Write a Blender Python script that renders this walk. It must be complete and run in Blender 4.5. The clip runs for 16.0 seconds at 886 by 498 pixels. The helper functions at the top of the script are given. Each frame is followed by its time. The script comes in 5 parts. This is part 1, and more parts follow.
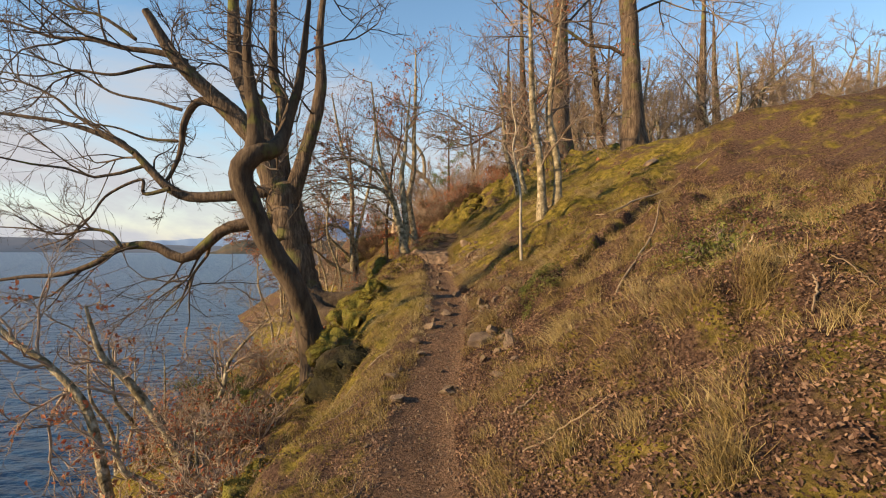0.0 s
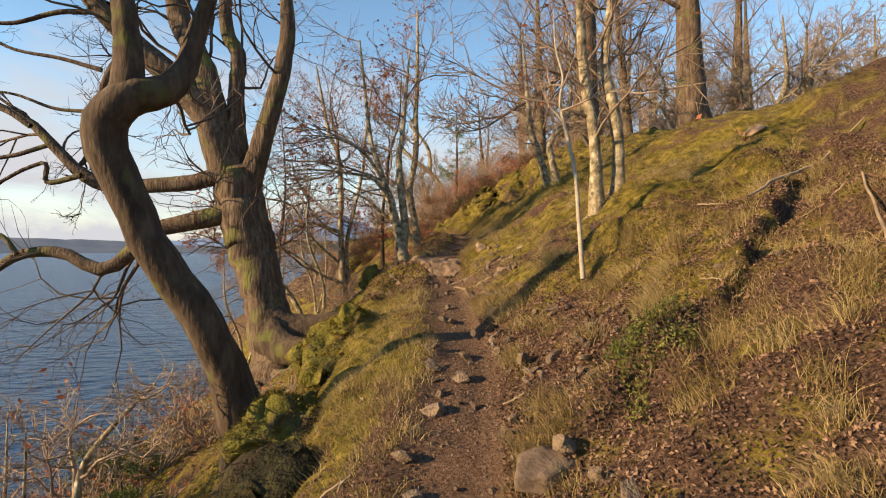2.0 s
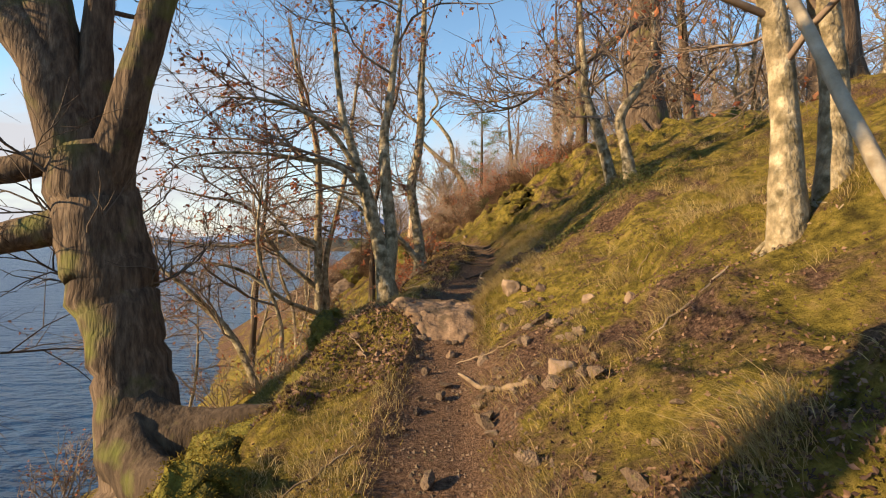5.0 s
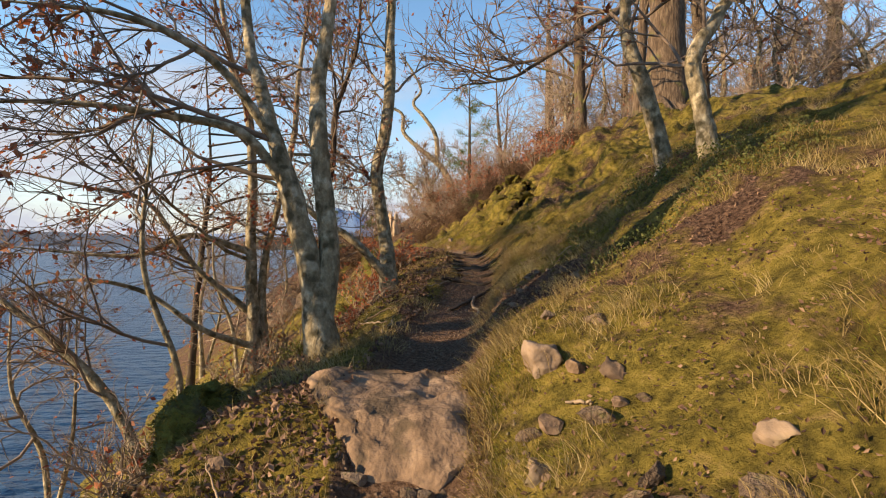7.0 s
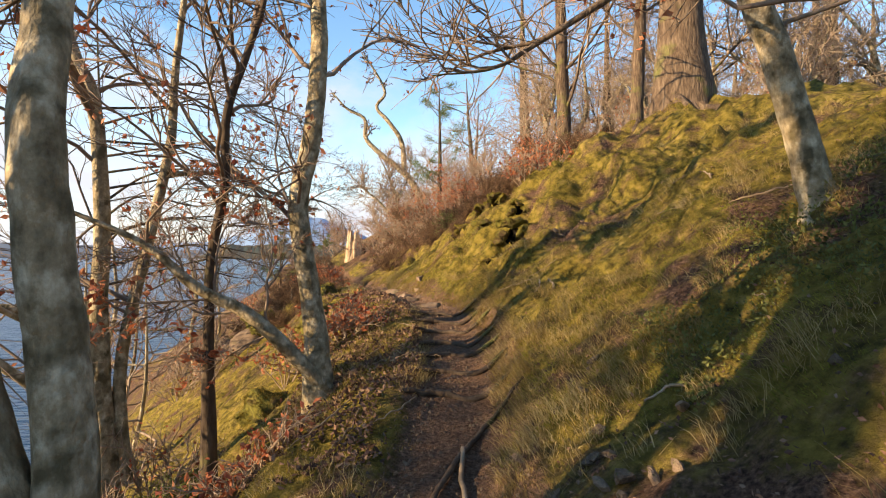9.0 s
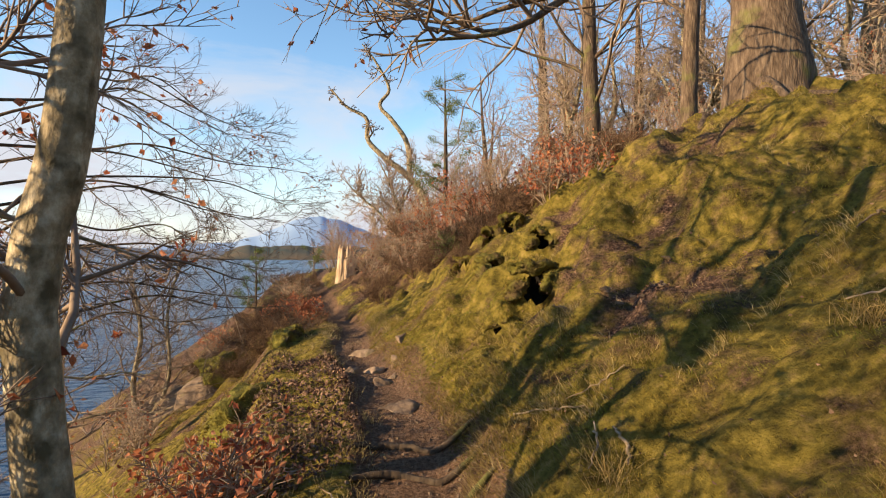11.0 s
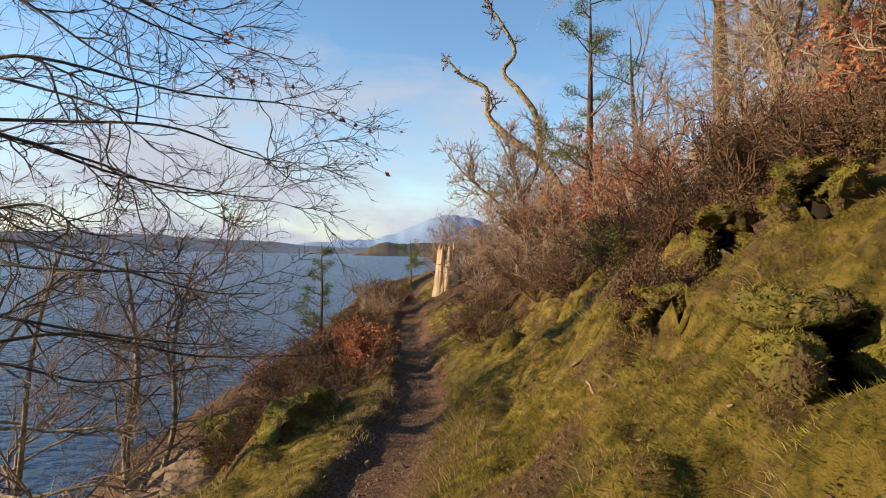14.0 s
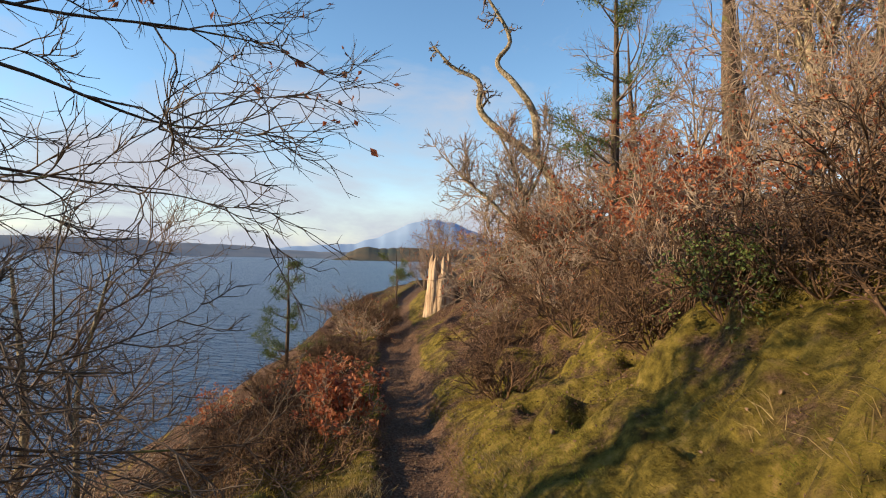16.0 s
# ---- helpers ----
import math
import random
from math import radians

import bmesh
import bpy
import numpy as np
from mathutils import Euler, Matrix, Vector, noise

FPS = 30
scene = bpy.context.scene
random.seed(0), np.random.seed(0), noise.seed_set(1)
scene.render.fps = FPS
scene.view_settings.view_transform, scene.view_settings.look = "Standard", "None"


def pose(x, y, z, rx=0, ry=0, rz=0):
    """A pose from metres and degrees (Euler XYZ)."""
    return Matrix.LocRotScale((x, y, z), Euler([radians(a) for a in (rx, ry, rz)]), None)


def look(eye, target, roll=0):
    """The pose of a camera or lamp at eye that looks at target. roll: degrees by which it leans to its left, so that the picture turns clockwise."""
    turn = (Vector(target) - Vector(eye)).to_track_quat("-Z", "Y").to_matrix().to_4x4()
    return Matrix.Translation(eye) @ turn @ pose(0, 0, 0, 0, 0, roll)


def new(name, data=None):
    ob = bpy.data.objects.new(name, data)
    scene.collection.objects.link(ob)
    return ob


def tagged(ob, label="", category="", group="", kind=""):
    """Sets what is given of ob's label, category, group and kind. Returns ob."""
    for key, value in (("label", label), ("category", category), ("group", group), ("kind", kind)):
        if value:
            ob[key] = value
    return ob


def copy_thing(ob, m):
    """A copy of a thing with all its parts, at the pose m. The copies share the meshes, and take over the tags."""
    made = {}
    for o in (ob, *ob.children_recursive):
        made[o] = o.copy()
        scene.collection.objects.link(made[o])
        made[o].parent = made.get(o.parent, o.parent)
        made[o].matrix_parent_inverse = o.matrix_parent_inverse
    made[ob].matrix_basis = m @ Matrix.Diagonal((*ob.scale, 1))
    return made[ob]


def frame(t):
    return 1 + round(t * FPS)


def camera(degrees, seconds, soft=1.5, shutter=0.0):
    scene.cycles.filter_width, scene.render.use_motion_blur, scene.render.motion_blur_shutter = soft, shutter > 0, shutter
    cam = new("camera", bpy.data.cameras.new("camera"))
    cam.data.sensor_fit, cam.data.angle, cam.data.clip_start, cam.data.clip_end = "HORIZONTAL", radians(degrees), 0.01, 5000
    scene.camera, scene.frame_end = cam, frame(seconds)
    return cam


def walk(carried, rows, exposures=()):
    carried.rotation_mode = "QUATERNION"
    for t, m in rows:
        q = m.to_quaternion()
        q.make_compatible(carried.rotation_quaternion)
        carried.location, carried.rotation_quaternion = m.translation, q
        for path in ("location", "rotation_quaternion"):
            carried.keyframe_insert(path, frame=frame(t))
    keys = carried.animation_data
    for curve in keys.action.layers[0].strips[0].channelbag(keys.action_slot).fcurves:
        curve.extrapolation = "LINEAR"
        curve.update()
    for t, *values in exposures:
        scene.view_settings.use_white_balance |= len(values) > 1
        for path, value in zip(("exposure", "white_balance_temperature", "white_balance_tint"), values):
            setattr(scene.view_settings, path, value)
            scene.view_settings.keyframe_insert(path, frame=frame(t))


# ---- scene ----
cam = camera(79.1, 16.0, soft=1.1)
PATH = [
    (0, (-0.081, -0.258, 1.42), (-0.068, 1.742, 1.434), 0.3),
    (0.5, (-0.147, 0.598, 1.374), (-0.148, 2.598, 1.385), 0.2),
    (1, (-0.205, 1.421, 1.418), (-0.217, 3.421, 1.43), 0.2),
    (1.5, (-0.171, 2.266, 1.439), (-0.184, 4.266, 1.45), 0.1),
    (2, (-0.109, 3.172, 1.574), (-0.122, 5.172, 1.585), 0.1),
    (2.5, (-0.049, 4.06, 1.652), (-0.071, 6.06, 1.66), 0.1),
    (3, (0.043, 4.67, 1.736), (0.014, 6.669, 1.75), 0.1),
    (3.2, (0.047, 4.907, 1.77), (0.013, 6.907, 1.794), 0.1),
    (5.3, (0.173, 7.846, 2.052), (0.056, 9.842, 2.056), 0.8),
    (5.5, (0.212, 8.06, 2.03), (0.107, 10.057, 2.037), 0.7),
    (6, (0.335, 8.839, 1.983), (0.278, 10.838, 1.989), 0.8),
    (6.5, (0.187, 9.634, 2.106), (0.131, 11.633, 2.109), 0.6),
    (7, (0.101, 10.432, 2.223), (0.039, 12.431, 2.224), 0.7),
    (7.5, (0.063, 11.298, 2.396), (0.003, 13.297, 2.396), 0.4),
    (8, (0.013, 12.154, 2.569), (-0.034, 14.154, 2.569), 0.4),
    (8.5, (0.044, 12.929, 2.719), (0.097, 14.928, 2.726), 0.1),
    (9, (0.066, 13.41, 2.874), (0.118, 15.41, 2.899), -0.0),
    (9.5, (0.103, 14.146, 3.044), (0.163, 16.145, 3.072), -0.1),
    (9.7, (0.082, 14.399, 3.174), (0.154, 16.397, 3.206), 0.0),
    (11.8, (0.658, 17.721, 3.532), (0.593, 19.72, 3.556), 0.3),
    (12, (0.645, 18.044, 3.497), (0.571, 20.043, 3.519), 0.3),
    (12.5, (0.573, 18.884, 3.667), (0.428, 20.878, 3.691), 0.6),
    (13, (0.59, 19.749, 3.723), (0.329, 21.732, 3.743), 0.7),
    (13.5, (0.434, 20.623, 3.681), (0.037, 22.583, 3.7), 0.9),
    (14, (0.311, 21.487, 3.671), (-0.184, 23.425, 3.689), 1.1),
    (14.5, (0.088, 22.095, 3.803), (-0.456, 24.02, 3.821), 1.1),
    (15, (-0.19, 22.635, 3.808), (-0.733, 24.56, 3.834), 1.2),
    (15.5, (-0.326, 23.045, 3.866), (-0.773, 24.995, 3.898), 1.0),
    (16, (-0.462, 23.475, 3.819), (-0.887, 25.429, 3.856), 1.2),
]
walk(cam, [(t, look(eye, target, roll)) for t, eye, target, roll in PATH],
     exposures=[(0, .76, 7350, 11), (3, .96, 7350, 11), (5.5, .98, 7250, 11), (7, .93, 6900, 11), (8, 1.16, 6950, 11), (9, 1.34, 7100, 11), (10.5, 1.12, 7050, 11), (12.5, .92, 7000, 11), (14, .74, 6700, 10), (16, .72, 6650, 10)])

# ---- daylight ----
SUN_AZ, SUN_EL = 249.5, 18.0   # degrees clockwise from +y, and above the horizon
world = bpy.data.worlds.new("sky")
scene.world = world
world.use_nodes = True
wn, wl = world.node_tree.nodes, world.node_tree.links
wn.clear()
w_out = wn.new("ShaderNodeOutputWorld")
w_bg = wn.new("ShaderNodeBackground")
w_sky = wn.new("ShaderNodeTexSky")
w_sky.sky_type = "NISHITA"
w_sky.sun_disc = False
w_sky.sun_elevation = radians(SUN_EL)
w_sky.sun_rotation = radians(SUN_AZ)
w_sky.air_density, w_sky.dust_density, w_sky.ozone_density = 1.0, 0.0, 1.6
w_bg.inputs["Strength"].default_value = 0.14
w_co = wn.new("ShaderNodeTexCoord")
w_map = wn.new("ShaderNodeMapping")
w_map.inputs["Scale"].default_value = (1.0, 1.0, 2.6)
w_map.inputs["Location"].default_value = (0.35, 0.1, 0.0)
w_noise = wn.new("ShaderNodeTexNoise")
w_noise.inputs["Scale"].default_value = 2.3
w_noise.inputs["Detail"].default_value = 9.0
w_noise.inputs["Roughness"].default_value = 0.58
w_noise.inputs["Distortion"].default_value = 0.35
w_sep = wn.new("ShaderNodeSeparateXYZ")
w_low = wn.new("ShaderNodeMapRange")          # more cloud towards the horizon
w_low.inputs["From Min"].default_value, w_low.inputs["From Max"].default_value = 0.02, 0.42
w_low.inputs["To Min"].default_value, w_low.inputs["To Max"].default_value = 0.26, -0.16
w_add = wn.new("ShaderNodeMath")
w_ramp = wn.new("ShaderNodeValToRGB")
w_ramp.color_ramp.elements[0].position, w_ramp.color_ramp.elements[1].position = 0.46, 0.72
w_mix = wn.new("ShaderNodeMixRGB")
w_mix.inputs["Color2"].default_value = (2.5, 2.7, 3.15, 1)
wl.new(w_co.outputs["Generated"], w_map.inputs["Vector"])
wl.new(w_map.outputs["Vector"], w_noise.inputs["Vector"])
wl.new(w_co.outputs["Generated"], w_sep.inputs["Vector"])
wl.new(w_sep.outputs["Z"], w_low.inputs["Value"])
wl.new(w_noise.outputs["Fac"], w_add.inputs[0])
wl.new(w_low.outputs["Result"], w_add.inputs[1])
wl.new(w_add.outputs["Value"], w_ramp.inputs["Fac"])
wl.new(w_ramp.outputs["Color"], w_mix.inputs["Fac"])
w_hue = wn.new("ShaderNodeHueSaturation")
w_hue.inputs["Saturation"].default_value, w_hue.inputs["Value"].default_value = 1.16, 1.03
wl.new(w_sky.outputs["Color"], w_hue.inputs["Color"])
wl.new(w_hue.outputs["Color"], w_mix.inputs["Color1"])
wl.new(w_mix.outputs["Color"], w_bg.inputs["Color"])
wl.new(w_bg.outputs["Background"], w_out.inputs["Surface"])

sun_data = bpy.data.lights.new("sun", "SUN")
scene.view_settings.exposure = 0.62
sun_data.energy, sun_data.angle, sun_data.color = 5.5, radians(0.6), (1.0, 0.76, 0.48)
sun = new("sun", sun_data)
sun_dir = Vector((math.sin(radians(SUN_AZ)) * math.cos(radians(SUN_EL)), math.cos(radians(SUN_AZ)) * math.cos(radians(SUN_EL)), math.sin(radians(SUN_EL))))
sun.matrix_world = look(sun_dir * 60, (0, 0, 0))


# ---- materials ----
def material(name, colours, scale=6.0, rough=0.9, bump=0.3, bump_scale=30.0, detail=6.0, stretch=(1, 1, 1), patch=None, island=0.0, per_object=0.0, sheen=0.0, through_light=0.0):
    """Principled surface: a ramp of colours along a noise, large patches of a second colour, fine relief."""
    m = bpy.data.materials.new(name)
    m.use_nodes = True
    n, l = m.node_tree.nodes, m.node_tree.links
    p = n["Principled BSDF"]
    p.inputs["Roughness"].default_value = rough
    p.inputs["Specular IOR Level"].default_value = 0.25
    co = n.new("ShaderNodeTexCoord")
    mp = n.new("ShaderNodeMapping")
    mp.inputs["Scale"].default_value = stretch
    l.new(co.outputs["Object"], mp.inputs["Vector"])
    nz = n.new("ShaderNodeTexNoise")
    nz.inputs["Scale"].default_value, nz.inputs["Detail"].default_value, nz.inputs["Roughness"].default_value = scale, detail, 0.65
    l.new(mp.outputs["Vector"], nz.inputs["Vector"])
    fac = nz.outputs["Fac"]
    if island or per_object:
        src = n.new("ShaderNodeNewGeometry").outputs["Random Per Island"] if island else n.new("ShaderNodeObjectInfo").outputs["Random"]
        mr = n.new("ShaderNodeMapRange")
        a = island or per_object
        mr.inputs["To Min"].default_value, mr.inputs["To Max"].default_value = -a, a
        l.new(src, mr.inputs["Value"])
        ad = n.new("ShaderNodeMath")
        l.new(fac, ad.inputs[0]), l.new(mr.outputs["Result"], ad.inputs[1])
        fac = ad.outputs["Value"]
    rp = n.new("ShaderNodeValToRGB")
    el = rp.color_ramp.elements
    while len(el) < len(colours):
        el.new(0.5)
    for k, c in enumerate(colours):
        el[k].position, el[k].color = 0.28 + 0.44 * k / max(1, len(colours) - 1), (*c, 1)
    l.new(fac, rp.inputs["Fac"])
    col = rp.outputs["Color"]
    if patch:
        colour, p_scale, lo, hi = patch
        pn = n.new("ShaderNodeTexNoise")
        pn.inputs["Scale"].default_value, pn.inputs["Detail"].default_value = p_scale, 7.0
        l.new(co.outputs["Object"], pn.inputs["Vector"])
        pr = n.new("ShaderNodeMapRange")
        pr.inputs["From Min"].default_value, pr.inputs["From Max"].default_value = lo, hi
        l.new(pn.outputs["Fac"], pr.inputs["Value"])
        mx = n.new("ShaderNodeMixRGB")
        mx.inputs["Color2"].default_value = (*colour, 1)
        l.new(pr.outputs["Result"], mx.inputs["Fac"]), l.new(col, mx.inputs["Color1"])
        col = mx.outputs["Color"]
    l.new(col, p.inputs["Base Color"])
    if bump:
        bn = n.new("ShaderNodeTexNoise")
        bn.inputs["Scale"].default_value, bn.inputs["Detail"].default_value = bump_scale, 8.0
        l.new(mp.outputs["Vector"], bn.inputs["Vector"])
        bp = n.new("ShaderNodeBump")
        bp.inputs["Strength"].default_value, bp.inputs["Distance"].default_value = bump, 0.03
        l.new(bn.outputs["Fac"], bp.inputs["Height"]), l.new(bp.outputs["Normal"], p.inputs["Normal"])
    if through_light:
        tr = n.new("ShaderNodeBsdfTranslucent")
        l.new(col, tr.inputs["Color"])
        ms = n.new("ShaderNodeMixShader")
        ms.inputs["Fac"].default_value = through_light
        l.new(p.outputs["BSDF"], ms.inputs[1]), l.new(tr.outputs["BSDF"], ms.inputs[2])
        l.new(ms.outputs["Shader"], n["Material Output"].inputs["Surface"])
    return m


MAT = {
    "oak_bark": material("oak_bark", [(.026, .017, .011), (.092, .063, .042), (.19, .14, .095)], 16, .95, 1.0, 26, stretch=(1, 1, .2), patch=((.12, .13, .03), 1.6, .56, .72)),
    "beech_bark": material("beech_bark", [(.085, .066, .036), (.27, .215, .13), (.56, .49, .35)], 11, .8, .8, 30, stretch=(1, 1, .7), patch=((.085, .068, .034), 9.0, .49, .66)),
    "birch_bark": material("birch_bark", [(.19, .15, .10), (.30, .255, .185), (.41, .36, .28)], 8, .8, .3, 24, patch=((.16, .12, .07), 5, .56, .66)),
    "dark_bark": material("dark_bark", [(.028, .019, .012), (.065, .045, .03), (.12, .088, .058)], 10, .95, .8, 18, stretch=(1, 1, .3), patch=((.10, .11, .025), 2.2, .58, .72)),
    "twig": material("twig", [(.10, .07, .05), (.18, .13, .095), (.27, .205, .15)], 3, .85, 0, island=.12),
    "pale_twig": material("pale_twig", [(.17, .12, .085), (.27, .20, .145), (.36, .28, .20)], 3, .85, 0, island=.12),
    "dark_twig": material("dark_twig", [(.045, .033, .025), (.095, .07, .052), (.16, .12, .085)], 3, .85, 0, island=.12),
    # moss darkened in colour to paint in the shade on one hump
    "shaded_moss": material("shaded_moss", [(.010, .009, .005), (.024, .021, .009), (.055, .048, .016)], 9, 1.0, 1.0, 35, patch=((.05, .035, .02), 3, .5, .66)),
    "dead_wood": material("dead_wood", [(.10, .06, .035), (.38, .27, .17), (.60, .49, .35)], 16, .85, 1.0, 20, stretch=(1, 1, .07)),
    "stick": material("stick", [(.12, .082, .052), (.23, .165, .105), (.35, .27, .185)], 6, .85, .4, 20, per_object=.1),
    "beech_leaf": material("beech_leaf", [(.20, .05, .026), (.36, .115, .052), (.48, .21, .10)], 3, .6, 0, island=.22, through_light=.35),
    "litter_leaf": material("litter_leaf", [(.050, .027, .019), (.115, .061, .040), (.245, .152, .098)], 3, .75, 0, island=.24, through_light=.06),
    "straw": material("straw", [(.15, .105, .035), (.29, .21, .085), (.44, .35, .17)], 1.5, .7, 0, island=.16, through_light=.25),
    "grass": material("grass", [(.065, .050, .009), (.19, .142, .020), (.36, .255, .048)], 2.2, .75, 0, island=.14, through_light=.3, patch=((.10, .075, .018), 1.3, .50, .62)),
    "bright_moss": material("bright_moss", [(.065, .075, .009), (.18, .185, .02), (.35, .31, .045)], 2.0, .75, 0, island=.14, through_light=.3, patch=((.11, .08, .02), 1.7, .52, .62)),
    "green_leaf": material("green_leaf", [(.045, .055, .014), (.10, .105, .022), (.17, .165, .045)], 2, .6, 0, island=.15, through_light=.2),
    "needle": material("needle", [(.05, .07, .018), (.10, .13, .03), (.18, .20, .055)], 2, .6, 0, island=.15, through_light=.15),
    "heather": material("heather", [(.045, .028, .016), (.11, .064, .036), (.19, .115, .065)], 2, .9, 0, island=.2),
    "moss": material("moss", [(.045, .043, .010), (.12, .108, .019), (.23, .19, .036)], 7, 1.0, 1.0, 35, patch=((.07, .045, .025), 4, .5, .66)),
    "rock": material("rock", [(.12, .08, .052), (.24, .165, .11), (.37, .275, .19)], 4, .9, .7, 12, per_object=.1, patch=((.14, .13, .04), 4, .62, .75)),
    "path_stone": material("path_stone", [(.075, .05, .034), (.165, .115, .078), (.27, .195, .135)], 4, .9, .8, 12, per_object=.14, patch=((.10, .085, .035), 4, .55, .72)),
    "red_rock": material("red_rock", [(.07, .046, .03), (.19, .125, .08), (.31, .215, .14)], 6, .9, 1.0, 14, patch=((.085, .06, .038), 5, .52, .62)),
    # earth coloured near black to hold the shade deep inside the holes
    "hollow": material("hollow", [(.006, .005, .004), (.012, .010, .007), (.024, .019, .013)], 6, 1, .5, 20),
}


# ---- ground shape ----
def hash01(ix, iy, seed):
    h = (ix.astype(np.int64) * 374761393 + iy.astype(np.int64) * 668265263 + seed * 1274126177) & 0xFFFFFFFF
    h = ((h ^ (h >> 13)) * 1103515245) & 0xFFFFFFFF
    h = ((h ^ (h >> 15)) * 1274126177) & 0xFFFFFFFF
    return ((h ^ (h >> 16)) & 0xFFFFFF) / float(0x1000000)


def vnoise(x, y, size, seed, octaves=3):
    """Smooth noise about 0, in -1 .. 1, with features of that size in metres."""
    x, y = np.asarray(x, float) / size, np.asarray(y, float) / size
    total, amp, norm = 0.0, 1.0, 0.0
    for o in range(octaves):
        fx, fy = np.floor(x), np.floor(y)
        tx, ty = x - fx, y - fy
        tx, ty = tx * tx * (3 - 2 * tx), ty * ty * (3 - 2 * ty)
        a, b = hash01(fx, fy, seed + o), hash01(fx + 1, fy, seed + o)
        c, d = hash01(fx, fy + 1, seed + o), hash01(fx + 1, fy + 1, seed + o)
        total = total + amp * ((a + (b - a) * tx) * (1 - ty) + (c + (d - c) * tx) * ty)
        norm += amp
        x, y, amp = x * 2.03 + 7.1, y * 2.03 + 3.7, amp * 0.5
    return total / norm * 2 - 1


WATER = -3.0
HOLLOWS = [(1.40, 22.02, .19, .46), (1.14, 23.5, .17, .40), (1.42, 24.55, .13, .24), (1.02, 21.85, .08, .14), (.75, 24.4, .11, .16), (1.72, 23.3, .13, .22), (1.25, 25.3, .14, .24)]  # x, y, radius and depth
TRACK = [  # y, x and height of the footpath's middle
    (-40, -.1, -.6), (-6, -.1, -.2), (0, -.15, -.12), (3, -.2, -.1), (4.5, -.2, -.06), (6.3, -.02, .26), (8.1, .1, .62), (9.4, 0, .77), (11.2, -.05, .93),
    (12.7, -.1, 1.1), (13.5, -.15, 1.44), (15.2, 0, 1.58), (16.8, .25, 1.72), (18, .35, 1.9), (19.6, .35, 2.1), (20.7, .22, 2.2), (22.3, -.25, 2.24),
    (24, -.82, 2.2), (25.5, -1.05, 2.15), (27, -1.3, 2.1), (30, -2.3, 1.98), (31.2, -2.75, 2.05), (34.5, -3.9, 2.4), (37, -4.6, 2.6), (48, -6.5, 2.8), (70, -4, 3), (160, 40, 4), (3000, 2500, 4)]
_yy = np.arange(-60, 200, 0.1)
_w = np.hanning(11) / np.hanning(11).sum()
_tx = np.convolve(np.pad(np.interp(_yy, [r[0] for r in TRACK], [r[1] for r in TRACK]), 5, "edge"), _w, "valid")
_tz = np.convolve(np.pad(np.interp(_yy, [r[0] for r in TRACK], [r[2] for r in TRACK]), 5, "edge"), _w, "valid")


def track_x(y):
    return np.where(np.asarray(y) < 199, np.interp(y, _yy, _tx), np.interp(y, [160, 3000], [40, 2500]))


def track_z(y):
    return np.interp(y, _yy, _tz)


def smooth(a, b, v):
    t = np.clip((v - a) / (b - a), 0, 1)
    return t * t * (3 - 2 * t)


def ledge(x, y):
    """Distance past the edge where the moss mat ends in a small overhanging step across the first slope."""
    return .8 * (y - np.interp(x, [-1, .5, 1.6, 3, 5, 9], [5.4, 6.0, 6.6, 8.2, 10.4, 15])) + .22 * vnoise(x, y, .9, 57, 2)


def scar(x, y):
    """Patches where the bank has crumbled to bare stony earth."""
    return np.minimum(1, sum(np.exp(-((x - cx) / rx) ** 4 - ((y - cy) / ry) ** 4) for cx, cy, rx, ry in ((.85, 15.1, .42, .75), (2.05, 20.6, .5, .6), (.5, 11.5, .28, .7), (.75, 7.6, .6, 1.2), (2.05, 23.45, .22, .4))) * (.75 + .5 * vnoise(x, y, .4, 95, 2)))


def tread(y):
    return np.interp(y, [0, 5, 9, 11, 13, 16, 20, 26, 40], [.34, .40, .36, .42, .36, .44, .42, .37, .32])


